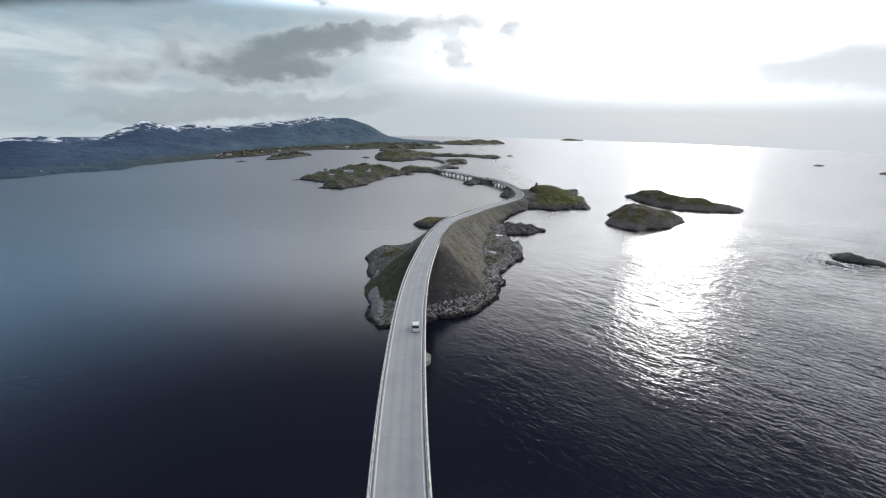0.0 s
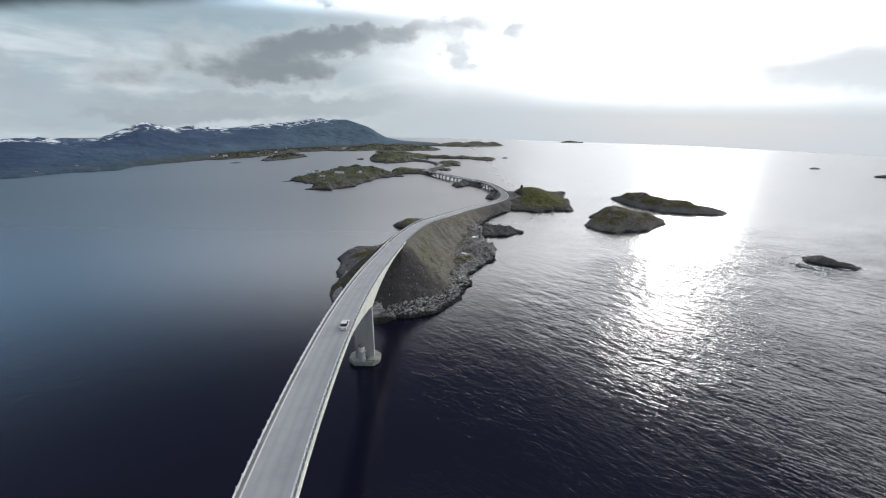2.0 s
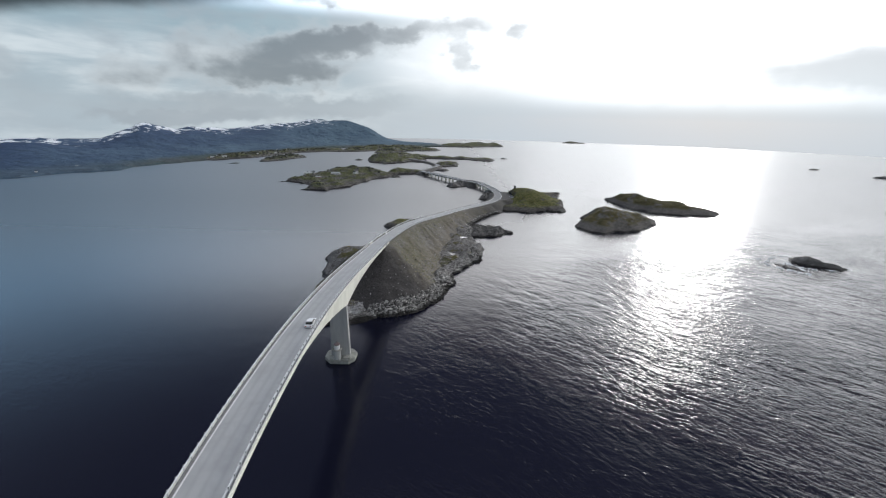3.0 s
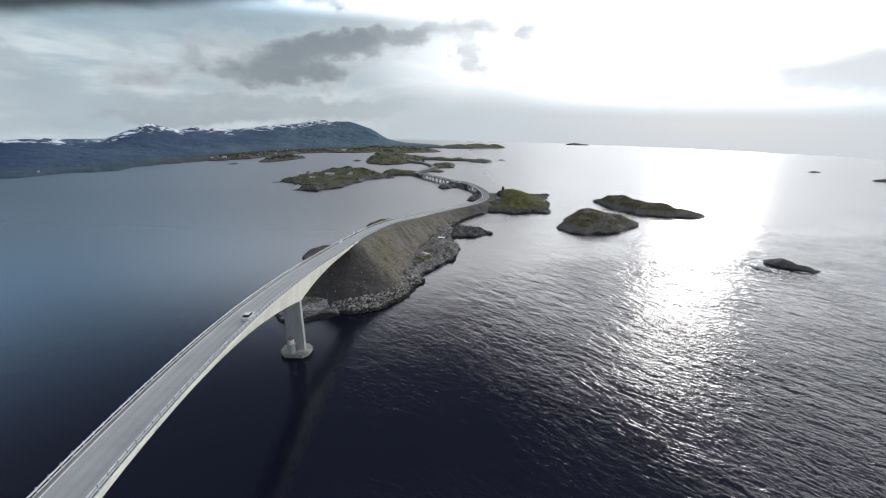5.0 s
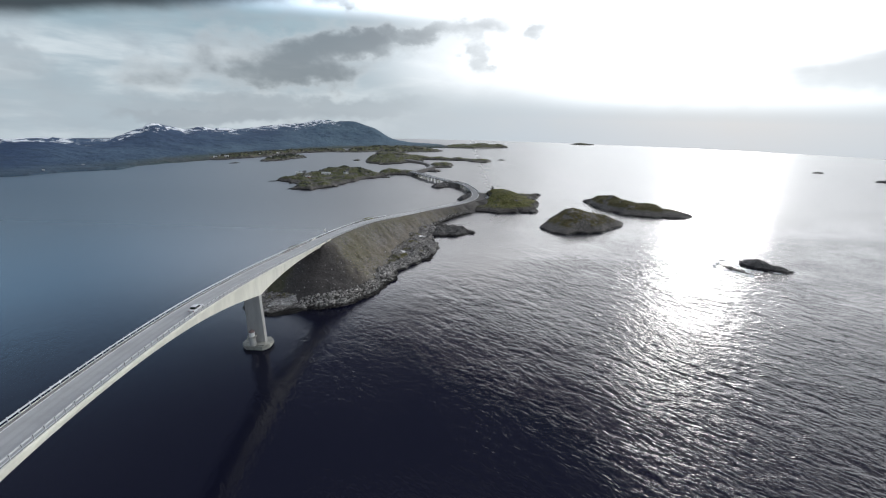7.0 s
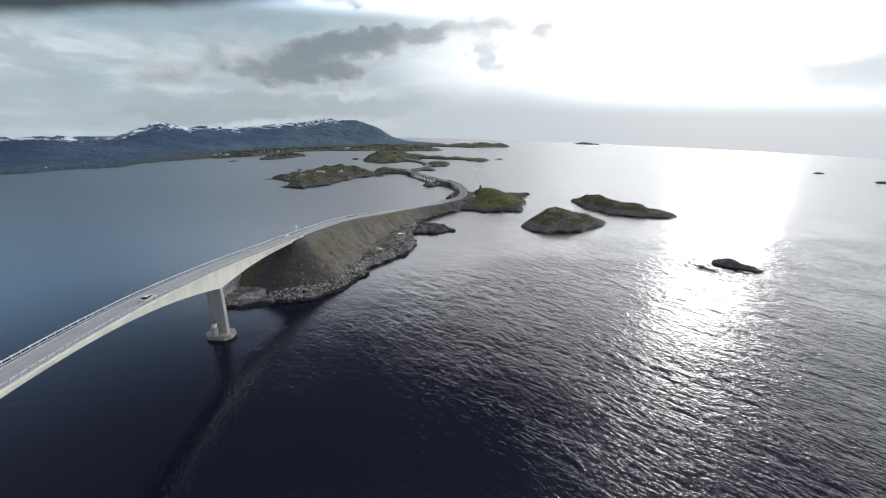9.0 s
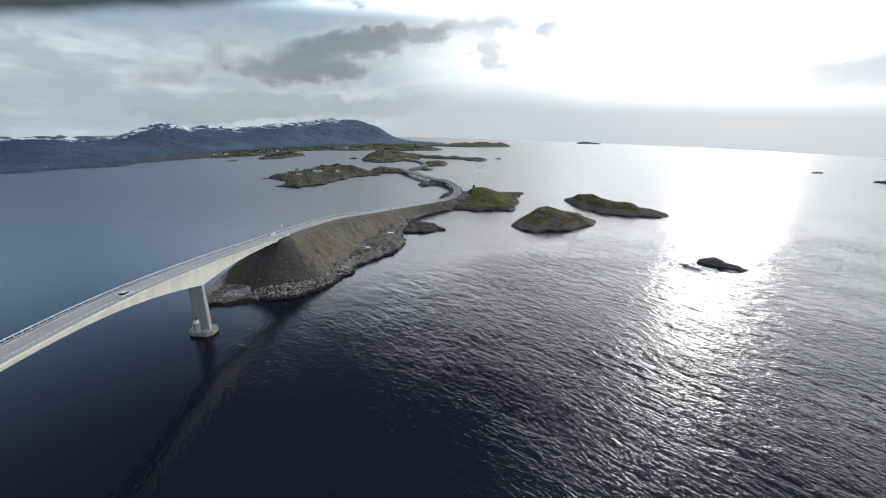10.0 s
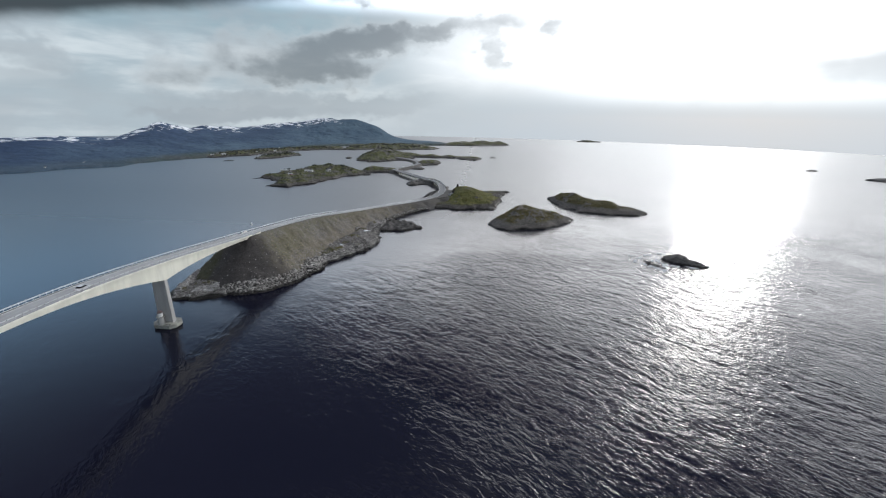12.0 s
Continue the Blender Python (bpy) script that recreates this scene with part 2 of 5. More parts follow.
def land_material(name, grass=0.5, grass_from=2.5, rock=(0.20, 0.195, 0.19), green=(0.075, 0.085, 0.026), dry=(0.13, 0.115, 0.05), lichen=0.25, speckle=0.45, deep=0.32, joints=0.8):
    m, k, b = material(name, 0.85)
    geo = k.nodes.new("ShaderNodeNewGeometry")
    pos, up_n = geo.outputs["Position"], k.split(geo.outputs["Normal"])[2]
    h = above_sea(k, pos)
    n1 = k.noise(pos, 0.09, 6.0, 0.6)
    n2 = k.noise(pos, 0.55, 6.0, 0.62, 0.3)
    n3 = k.noise(k.mapping(pos, (0.35, 1.6, 2.5), 28), 1.0, 5.0, 0.6, 0.6)
    stone = k.mix(k.step(n3, 0.35, 0.68), tuple(c * deep for c in rock), rock)
    stone = k.mix(k.math("MULTIPLY", k.step(n2, 0.52, 0.72), lichen), stone, tuple(min(1, c * 2.1) for c in rock))
    crack = k.step(k.voronoi(k.mapping(pos, (0.45, 0.8, 0.8), 25), 1.0, "DISTANCE_TO_EDGE"), 0.0, 0.07, 1.0, 0.0)
    stone = k.mix(k.math("MULTIPLY", crack, joints), stone, (0.025, 0.023, 0.021))
    speck = k.noise(pos, 1.9, 5.0, 0.7)
    stone = k.mix(k.math("MULTIPLY", k.step(speck, 0.56, 0.66), speckle), stone, tuple(min(1, c * 1.7) for c in rock))
    stone = k.mix(k.math("MULTIPLY", k.step(speck, 0.44, 0.36), speckle), stone, tuple(c * 0.25 for c in rock))
    turf = k.mix(k.step(n2, 0.36, 0.66), green, dry)
    turf = k.mix(k.step(k.noise(pos, 2.3, 4.0, 0.6), 0.55, 0.75), turf, tuple(c * 0.45 for c in green))
    turf = k.mix(k.math("MULTIPLY", k.step(k.noise(pos, 0.16, 4.0, 0.6, 0.5), 0.52, 0.66), 0.65), turf, tuple(c * 0.35 for c in dry))
    grow = k.math("ADD", k.math("MULTIPLY", n1, 0.75), k.math("MULTIPLY", n2, 0.25))
    where = k.step(grow, 0.70 - 0.42 * grass, 0.76 - 0.42 * grass)
    where = k.math("MULTIPLY", where, k.step(k.math("ADD", h, k.math("MULTIPLY", n2, 1.5)), grass_from, grass_from + 1.6))
    where = k.math("MULTIPLY", where, k.step(up_n, 0.60, 0.80))
    col = k.mix(where, stone, turf)
    wet = k.step(k.math("ADD", h, k.math("MULTIPLY", k.math("SUBTRACT", n2, 0.5), 1.4)), 0.75, 1.35, 1.0, 0.0)
    col = k.mix(k.math("MULTIPLY", wet, 0.93), col, (0.014, 0.013, 0.011))
    k.put(b.inputs["Base Color"], col)
    k.put(b.inputs["Roughness"], k.math("SUBTRACT", 0.88, k.math("MULTIPLY", wet, 0.52)))
    rel = k.math("ADD", k.math("MULTIPLY", n3, 0.5), k.math("ADD", k.math("MULTIPLY", n2, 0.5), k.math("MULTIPLY", crack, -0.25)))
    k.put(b.inputs["Normal"], k.bump(k.math("ADD", rel, k.math("MULTIPLY", speck, 0.35)), 1.3))
    return m


def gravel_material():
    m, k, b = material("embankment_gravel", 0.9)
    pos = position(k)
    p = k.split(pos)
    h = above_sea(k, pos)
    n1, n2 = k.noise(pos, 0.06, 5.0, 0.6, 0.4), k.noise(pos, 0.5, 6.0, 0.65)
    stones = k.voronoi(pos, 2.1)
    spot = k.split(k.voronoi(pos, 2.1, "F1", "Color"))
    small = k.split(k.voronoi(pos, 3.6, "F1", "Color"))
    # dark fill and painted shade by the bridge end, overgrown gravel along the road
    shaded_fill = k.step(k.math("ADD", k.math("ADD", p[1], k.math("MULTIPLY", p[0], 0.62)), k.math("MULTIPLY", k.math("SUBTRACT", n2, 0.5), 22.0)), 163.0, 184.0, 1.0, 0.0)
    col = k.mix(small[0], (0.100, 0.094, 0.088), (0.230, 0.216, 0.200))
    col = k.mix(k.math("MULTIPLY", k.step(spot[0], 0.88, 0.96), 0.45), col, (0.30, 0.285, 0.265))
    col = k.mix(k.math("MULTIPLY", k.step(spot[1], 0.86, 0.95), 0.5), col, (0.020, 0.019, 0.018))
    col = k.mix(k.math("MULTIPLY", k.step(n1, 0.42, 0.62), 0.5), col, (0.155, 0.135, 0.112))
    tuft = k.step(k.math("ADD", k.math("MULTIPLY", n1, 0.5), k.math("MULTIPLY", n2, 0.5)), 0.40, 0.56)
    straw = k.mix(k.step(k.noise(pos, 1.3, 4.0, 0.65), 0.40, 0.62), (0.108, 0.095, 0.072), (0.250, 0.220, 0.180))
    straw = k.mix(k.math("MULTIPLY", k.step(k.noise(pos, 0.10, 4.0, 0.6, 0.6), 0.44, 0.60), 0.55), straw, (0.116, 0.104, 0.062))
    old = k.mix(k.math("MULTIPLY", k.math("MULTIPLY", tuft, 0.7), k.step(h, 1.5, 4.0)), col, straw)
    # moss creeping down from the road edge
    green = k.math("MULTIPLY", k.step(k.math("ADD", h, k.math("MULTIPLY", k.math("SUBTRACT", n1, 0.5), 16.0)), 7.5, 13.0), k.step(n2, 0.36, 0.60))
    old = k.mix(k.math("MULTIPLY", green, 0.5), old, (0.092, 0.094, 0.050))
    dark = k.mix(k.step(spot[0], 0.985, 0.995), k.mix(small[0], (0.046, 0.042, 0.041), (0.092, 0.085, 0.082)), (0.24, 0.23, 0.22))
    moss = k.math("MULTIPLY", k.step(k.math("ADD", p[0], k.math("MULTIPLY", k.math("SUBTRACT", n2, 0.5), 14.0)), -24.0, -31.0), k.step(p[1], 190.0, 178.0))
    dark = k.mix(k.math("MULTIPLY", moss, 0.75), dark, k.mix(k.step(n2, 0.4, 0.62), (0.060, 0.062, 0.030), (0.105, 0.098, 0.056)))
    far_fill = k.step(k.math("ADD", p[1], k.math("MULTIPLY", k.math("SUBTRACT", n2, 0.5), 30.0)), 300.0, 352.0, 0.0, 0.75)
    k.put(b.inputs["Base Color"], k.mix(far_fill, k.mix(shaded_fill, old, dark), k.mix(small[0], (0.060, 0.058, 0.057), (0.125, 0.120, 0.116))))
    k.put(b.inputs["Normal"], k.bump(k.math("ADD", k.math("MULTIPLY", stones, -0.15), k.math("MULTIPLY", n2, 0.8)), 0.6))
    return m


def boulder_material():
    m, k, b = material("boulder_stone", 0.85)
    rnd = k.nodes.new("ShaderNodeObjectInfo").outputs["Random"]
    isl = k.nodes.new("ShaderNodeNewGeometry").outputs["Random Per Island"]
    pos = position(k)
    n = k.noise(pos, 1.4, 5.0, 0.6)
    tone = k.math("FRACT", k.math("ADD", rnd, isl))
    col = k.mix(k.math("POWER", tone, 1.4), (0.024, 0.022, 0.020), (0.66, 0.635, 0.60))
    col = k.mix(k.math("MULTIPLY", k.step(n, 0.45, 0.7), 0.45), col, (0.11, 0.105, 0.098))
    wet = k.step(above_sea(k, pos), 0.7, 1.5, 1.0, 0.0)
    k.put(b.inputs["Base Color"], k.mix(k.math("MULTIPLY", wet, 0.9), col, (0.02, 0.018, 0.016)))
    k.put(b.inputs["Normal"], k.bump(n, 0.25))
    return m


def plain_material(name, colour, rough=0.7, metal=0.0, stain=0.25, scale=0.7, relief=0.02, streak=False):
    m, k, b = material(name, rough, metal)
    pos = position(k)
    n = k.noise(k.mapping(pos, (1, 1, 0.18)) if streak else pos, scale, 5.0, 0.6)
    f = k.noise(pos, scale * 9, 3.0, 0.6)
    dark = tuple(c * (1 - stain) for c in colour)
    col = k.mix(k.step(n, 0.36, 0.68), dark, colour)
    col = k.mix(k.math("MULTIPLY", k.step(f, 0.5, 0.75), 0.35), col, tuple(c * (1 - stain * 0.8) for c in colour))
    k.put(b.inputs["Base Color"], col)
    k.put(b.inputs["Normal"], k.bump(f, relief))
    return m


def asphalt_material():
    m, k, b = material("worn_asphalt", 0.72)
    pos = position(k)
    n, f = k.noise(pos, 0.22, 4.0, 0.6), k.noise(pos, 9.0, 3.0, 0.6)
    u = k.nodes.new("ShaderNodeTexCoord").outputs["UV"]
    across = k.split(u)[0]
    # two worn wheel tracks in each lane, darker oil strip between them
    track = k.step(k.math("ABSOLUTE", k.math("SINE", k.math("MULTIPLY", k.math("ADD", across, k.math("MULTIPLY", k.math("SUBTRACT", n, 0.5), 0.05)), math.pi * 4))), 0.0, 1.0)
    col = k.mix(track, (0.365, 0.37, 0.37), (0.415, 0.42, 0.42))
    col = k.mix(k.math("MULTIPLY", k.step(n, 0.4, 0.7), 0.5), col, (0.29, 0.29, 0.292))
    col = k.mix(k.math("MULTIPLY", k.step(f, 0.45, 0.7), 0.4), col, (0.24, 0.24, 0.242))
    # darker, newer surfacing beyond the long bank
    col = k.mix(k.math("MULTIPLY", k.step(k.split(pos)[1], 345.0, 385.0), 0.72), col, (0.085, 0.086, 0.09))
    k.put(b.inputs["Base Color"], col)
    k.put(b.inputs["Normal"], k.bump(f, 0.01))
    return m


def mountain_material():
    m, k, b = material("hazy_mountain_forest_and_snow", 0.95)
    geo = k.nodes.new("ShaderNodeNewGeometry")
    pos = geo.outputs["Position"]
    s = k.split(pos)
    h = above_sea(k, pos)
    n1, n2 = k.noise(pos, 0.009, 6.0, 0.6), k.noise(pos, 0.06, 7.0, 0.65, 0.4)
    gully = k.noise(k.mapping(pos, (0.05, 0.05, 0.012)), 1.0, 6.0, 0.6, 0.3)
    # distance haze put in the colour: dark blue forest west, paler blue-grey east
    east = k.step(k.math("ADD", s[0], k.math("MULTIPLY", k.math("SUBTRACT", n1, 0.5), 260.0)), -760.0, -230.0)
    wood_haze = k.mix(k.step(n1, 0.36, 0.66), (0.034, 0.060, 0.118), (0.056, 0.092, 0.160))
    east_haze = k.mix(k.step(n1, 0.36, 0.66), (0.070, 0.116, 0.160), (0.102, 0.158, 0.204))
    col = k.mix(east, wood_haze, east_haze)
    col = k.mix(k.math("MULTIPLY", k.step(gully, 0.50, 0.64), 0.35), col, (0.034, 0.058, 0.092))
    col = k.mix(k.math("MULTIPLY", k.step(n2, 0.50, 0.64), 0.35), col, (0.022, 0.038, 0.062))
    # farmland, birch scrub and brown moor on the low foreland
    low = k.step(k.math("ADD", h, k.math("MULTIPLY", k.math("SUBTRACT", n2, 0.5), 10.0)), 8.0, 3.0)
    moor = k.mix(k.step(n2, 0.42, 0.58), (0.044, 0.062, 0.040), (0.082, 0.090, 0.062))
    moor = k.mix(k.math("MULTIPLY", k.step(n1, 0.46, 0.60), 0.6), moor, (0.070, 0.060, 0.052))
    col = k.mix(k.math("MULTIPLY", low, k.step(s[1], 540.0, 760.0, 0.25, 0.8)), col, moor)
    uv = k.split(k.nodes.new("ShaderNodeTexCoord").outputs["UV"])
    n4 = k.noise(k.mapping(pos, (0.040, 0.040, 0.09)), 1.0, 7.0, 0.62, 0.8)
    edge = k.math("ADD", uv[1], k.math("MULTIPLY", k.math("SUBTRACT", n1, 0.5), 0.30))
    snow = k.math("MULTIPLY", k.step(k.math("ADD", n4, k.step(edge, 0.72, 0.97, -0.12, 0.03)), 0.51, 0.545), k.step(edge, 0.72, 0.78))
    snow = k.math("MULTIPLY", snow, k.step(k.math("ADD", uv[0], k.math("MULTIPLY", k.math("SUBTRACT", n4, 0.5), 1.4)), 0.30, 0.62))
    col = k.mix(snow, col, (0.80, 0.83, 0.86))
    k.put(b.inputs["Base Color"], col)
    k.put(b.inputs["Normal"], k.bump(k.math("ADD", n2, gully), 9.0, 0.45))
    return m


WATER = water_material()
MAIN_ROCK = land_material("coast_rock_with_turf", 0.50, 2.9, (0.37, 0.352, 0.334), (0.088, 0.092, 0.036), (0.160, 0.140, 0.066), lichen=0.55, speckle=0.75, deep=0.26, joints=0.9)
GREEN_ISLE = land_material("grassy_islet_ground", 0.76, 3.4, (0.150, 0.140, 0.128), (0.080, 0.094, 0.026), (0.198, 0.178, 0.068), speckle=0.3, deep=0.45, joints=0.5)
SKERRY = land_material("bare_skerry_rock", 0.0, 9.0, (0.24, 0.23, 0.22))
BROWN_ISLE = land_material("heath_islet_ground", 0.66, 4.2, (0.22, 0.205, 0.188), (0.074, 0.076, 0.028), (0.150, 0.120, 0.060), lichen=0.35, speckle=0.4, deep=0.5, joints=0.5)
FAR_ISLE = land_material("far_islet_ground", 0.62, 3.1, (0.20, 0.190, 0.175), (0.070, 0.090, 0.036), (0.175, 0.165, 0.085), speckle=0.3, deep=0.4, joints=0.4)
GRAVEL, BOULDER, ASPHALT, MOUNTAIN = gravel_material(), boulder_material(), asphalt_material(), mountain_material()
CONCRETE = plain_material("white_bridge_concrete", (0.84, 0.83, 0.73), 0.8, 0, 0.16, 0.25, 0.01, True)
PIER_CONCRETE = plain_material("pier_concrete", (0.47, 0.465, 0.45), 0.85, 0, 0.22, 0.4, 0.02, True)
FOOTING = plain_material("weathered_footing_concrete", (0.40, 0.40, 0.36), 0.85, 0, 0.35, 0.6, 0.03)
KERB = plain_material("kerb_concrete", (0.23, 0.23, 0.226), 0.85, 0, 0.3, 0.8, 0.02)
STEEL = plain_material("galvanised_steel", (0.64, 0.655, 0.67), 0.42, 0.0, 0.15, 1.5, 0.002)
POST_STEEL = plain_material("dull_galvanised_post", (0.58, 0.585, 0.59), 0.55, 0.1, 0.2, 3.0, 0.002)
WHITE_LINE = plain_material("road_marking_paint", (0.84, 0.84, 0.83), 0.6, 0, 0.15, 1.5, 0.003)
WHITE_PAINT = plain_material("white_paint", (0.80, 0.80, 0.79), 0.45, 0, 0.06, 1.0, 0.002)
RUST_ROOF = plain_material("dull_reddish_roof", (0.20, 0.145, 0.140), 0.6, 0, 0.25, 1.5, 0.004)
DARK_STONE = plain_material("dark_monument_stone", (0.05, 0.048, 0.046), 0.8, 0, 0.3, 1.2, 0.05)
CAR_WHITE = plain_material("white_car_paint", (0.80, 0.80, 0.80), 0.22, 0, 0.03, 1.0, 0.0)
CAR_DARK = plain_material("dark_car_paint", (0.035, 0.037, 0.042), 0.22, 0, 0.05, 1.0, 0.0)
GLASS = plain_material("dark_car_glass", (0.012, 0.014, 0.016), 0.06, 0, 0.05, 1.0, 0.0)
RUBBER = plain_material("tyre_rubber", (0.02, 0.02, 0.02), 0.85, 0, 0.2, 3.0, 0.0)
LAMP_RED = plain_material("red_lamp_lens", (0.35, 0.02, 0.02), 0.2, 0, 0.1, 2.0, 0.0)
HOUSE_WHITE = plain_material("white_weatherboard", (0.78, 0.78, 0.76), 0.7, 0, 0.1, 0.5, 0.01)
HOUSE_RED = plain_material("red_weatherboard", (0.26, 0.06, 0.045), 0.75, 0, 0.15, 0.5, 0.01)
ROOF = plain_material("slate_roof", (0.10, 0.10, 0.105), 0.7, 0, 0.25, 0.5, 0.02)
PALE_ROOF = plain_material("pale_sheet_roof", (0.55, 0.56, 0.56), 0.5, 0, 0.15, 0.3, 0.01)
POOL = plain_material("rock_pool_water", (0.02, 0.022, 0.024), 0.04, 0, 0.1, 0.3, 0.0)


# ---- building helpers ----
def fill(name, verts, faces, mat, smooth=False, uv=None):
    me = bpy.data.meshes.new(name)
    me.from_pydata([tuple(map(float, v)) for v in verts], [], [tuple(map(int, f)) for f in faces])
    if smooth:
        me.polygons.foreach_set("use_smooth", [True] * len(me.polygons))
    if uv is not None:
        layer = me.uv_layers.new(name="UVMap")
        idx = np.empty(len(me.loops), dtype=np.int32)
        me.loops.foreach_get("vertex_index", idx)
        layer.data.foreach_set("uv", np.asarray(uv, dtype=np.float32)[idx].ravel())
    me.materials.append(mat)
    me.update()
    return me


def piece(name, me, parent, label=""):
    ob = new(name, me)
    ob.parent = parent
    return tagged(ob, label)


def part(name, bm, mat, parent, label=""):
    me = bpy.data.meshes.new(name)
    bm.to_mesh(me)
    bm.free()
    me.materials.append(mat)
    return piece(name, me, parent, label)


def thing(name, m, label, category, group=""):
    ob = new(name)
    ob.matrix_world = m
    return tagged(ob, label, category, group)


def box(bm, size, centre, bevel=0.0, turn=0.0):
    made = bmesh.ops.create_cube(bm, size=1.0, matrix=Matrix.Translation(centre) @ Matrix.Rotation(turn, 4, "Z") @ Matrix.Diagonal((*size, 1)))
    if bevel:
        edges = list({e for v in made["verts"] for e in v.link_edges})
        bmesh.ops.bevel(bm, geom=edges, offset=bevel, segments=2, affect="EDGES", profile=0.6)
    return bm


def boxed(size, centre, bevel=0.0, turn=0.0):
    return box(bmesh.new(), size, centre, bevel, turn)


def drum(bm, r0, r1, h, centre, sides=20):
    bmesh.ops.create_cone(bm, cap_ends=True, segments=sides, radius1=r0, radius2=r1, depth=h, matrix=Matrix.Translation(centre))
    return bm


def sweep(name, stations, profile, mat, smooth=False):
    """A closed profile of (across, up) carried along stations of (point, across direction)."""
    n, verts, faces = len(profile), [], []
    for p, a in stations:
        for w, h in profile:
            verts.append((p[0] + a[0] * w, p[1] + a[1] * w, p[2] + h))
    for i in range(len(stations) - 1):
        for j in range(n):
            b, c = i * n + j, i * n + (j + 1) % n
            faces.append((b, b + n, c + n, c))
    faces.append(tuple(range(n)))
    faces.append(tuple(reversed(range(len(verts) - n, len(verts)))))
    return fill(name, verts, faces, mat, smooth)


def lattice(seed, n=256):
    return np.random.RandomState(seed).rand(n, n)


def value_noise(x, y, table):
    n = len(table)
    xi, yi = np.floor(x).astype(int), np.floor(y).astype(int)
    fx, fy = x - xi, y - yi
    fx, fy = fx * fx * (3 - 2 * fx), fy * fy * (3 - 2 * fy)
    a, b = table[yi % n, xi % n], table[yi % n, (xi + 1) % n]
    c, d = table[(yi + 1) % n, xi % n], table[(yi + 1) % n, (xi + 1) % n]
    return (a * (1 - fx) + b * fx) * (1 - fy) + (c * (1 - fx) + d * fx) * fy - 0.5


def fbm(x, y, size, octaves=5, seed=1, ridged=False):
    out, amp, table = np.zeros_like(x, dtype=float), 1.0, lattice(seed)
    for o in range(octaves):
        v = value_noise(x / size + 17.3 * o, y / size + 9.1 * o, table)
        out += amp * ((0.5 - 2 * np.abs(v)) if ridged else v * 2)
        amp, size = amp * 0.5, size * 0.5
    return out


def inside_distance(x, y, outline):
    """Distance to the outline, positive inside it."""
    p = np.asarray(outline, float)
    q = np.roll(p, -1, axis=0)
    best, inside = np.full(x.shape, 1e9), np.zeros(x.shape, bool)
    for (ax, ay), (bx, by) in zip(p, q):
        dx, dy = bx - ax, by - ay
        t = np.clip(((x - ax) * dx + (y - ay) * dy) / (dx * dx + dy * dy + 1e-9), 0, 1)
        best = np.minimum(best, np.hypot(x - ax - t * dx, y - ay - t * dy))
        if by != ay:
            inside ^= ((ay > y) != (by > y)) & (x < ax + (y - ay) * dx / (by - ay))
    return np.where(inside, best, -best)


def grid_mesh(name, x0, x1, y0, y1, step, height, mat, below=-2.5):
    """A height field; squares wholly below the sea's surface by `below` are left out."""
    xs, ys = np.arange(x0, x1 + step, step), np.arange(y0, y1 + step, step)
    gx, gy = np.meshgrid(xs, ys)
    gz = height(gx, gy)
    keep = gz > below
    nx = len(xs)
    cell = keep[:-1, :-1] | keep[1:, :-1] | keep[:-1, 1:] | keep[1:, 1:]
    jj, ii = np.nonzero(cell)
    a = jj * nx + ii
    quads = np.stack([a, a + 1, a + nx + 1, a + nx], 1)
    used = np.unique(quads)
    remap = np.zeros(gx.size, int)
    remap[used] = np.arange(len(used))
    flat = np.stack([gx.ravel(), gy.ravel(), (gz + sea_z(gx, gy)).ravel()], 1)[used]
    return fill(name, flat.tolist(), remap[quads].tolist(), mat, True)


def islet_height(outline, top, rise, rough, seed, humps=(), grain=12.0, wob=4.0, crag=0.6):
    """Height above the sea for a rocky islet: steep shore, rounded back, humps of (x, y, height, radius)."""
    def height(x, y):
        xw, yw = x + wob * fbm(x, y, 14.0, 3, seed + 5), y + wob * fbm(x, y, 14.0, 3, seed + 6)
        d = inside_distance(xw, yw, outline)
        din = np.maximum(d, 0)
        z = top * (1 - np.exp(-din / rise))
        for hx, hy, hh, hr in humps:
            z = z + hh * np.exp(-((x - hx) ** 2 + (y - hy) ** 2) / (hr * hr)) * (1 - np.exp(-din / rise))
        z = z + rough * fbm(x, y, grain, 6, seed) * (0.25 + 0.75 * (1 - np.exp(-din / 6.0)))
        c, s = math.cos(0.5), math.sin(0.5)
        z = z + 0.45 * rough * fbm((x * c + y * s) * 0.35, (y * c - x * s) * 1.4, grain * 0.5, 4, seed + 3, True) * (1 - np.exp(-din / 4.0))
        ledge = fbm((x * c + y * s) * 0.5, (y * c - x * s) * 1.3, 4.0, 4, seed + 8, True)
        ledge = np.where(ledge > 0, ledge, 0.6 * ledge) * crag
        out = np.where(d > 0, z + 0.12 * din.clip(0, 3) - 0.15, -0.15 + 0.9 * d)
        return out + ledge * np.clip(1.0 + d / 2.5, 0, 1) * (0.35 + 0.65 * np.exp(-din / 9.0))
    return height


def islet(name, outline, top, rise, rough, seed, mat, step, label, category="islet", humps=(), grain=12.0, wob=4.0, group="", crag=0.6, level=None):
    p = np.asarray(outline, float)
    h = islet_height(outline, top, rise, rough, seed, humps, grain, wob, crag)
    if level:
        raw, yard, yard_z = h, level[0], level[1]

        def h(x, y):
            return np.where(inside_distance(x, y, yard) > -1.5, np.minimum(raw(x, y), yard_z - 0.25), raw(x, y))
    me = grid_mesh(name, p[:, 0].min() - 9, p[:, 0].max() + 9, p[:, 1].min() - 9, p[:, 1].max() + 9, step, h, mat)
    return tagged(new(name, me), label, category, group), h


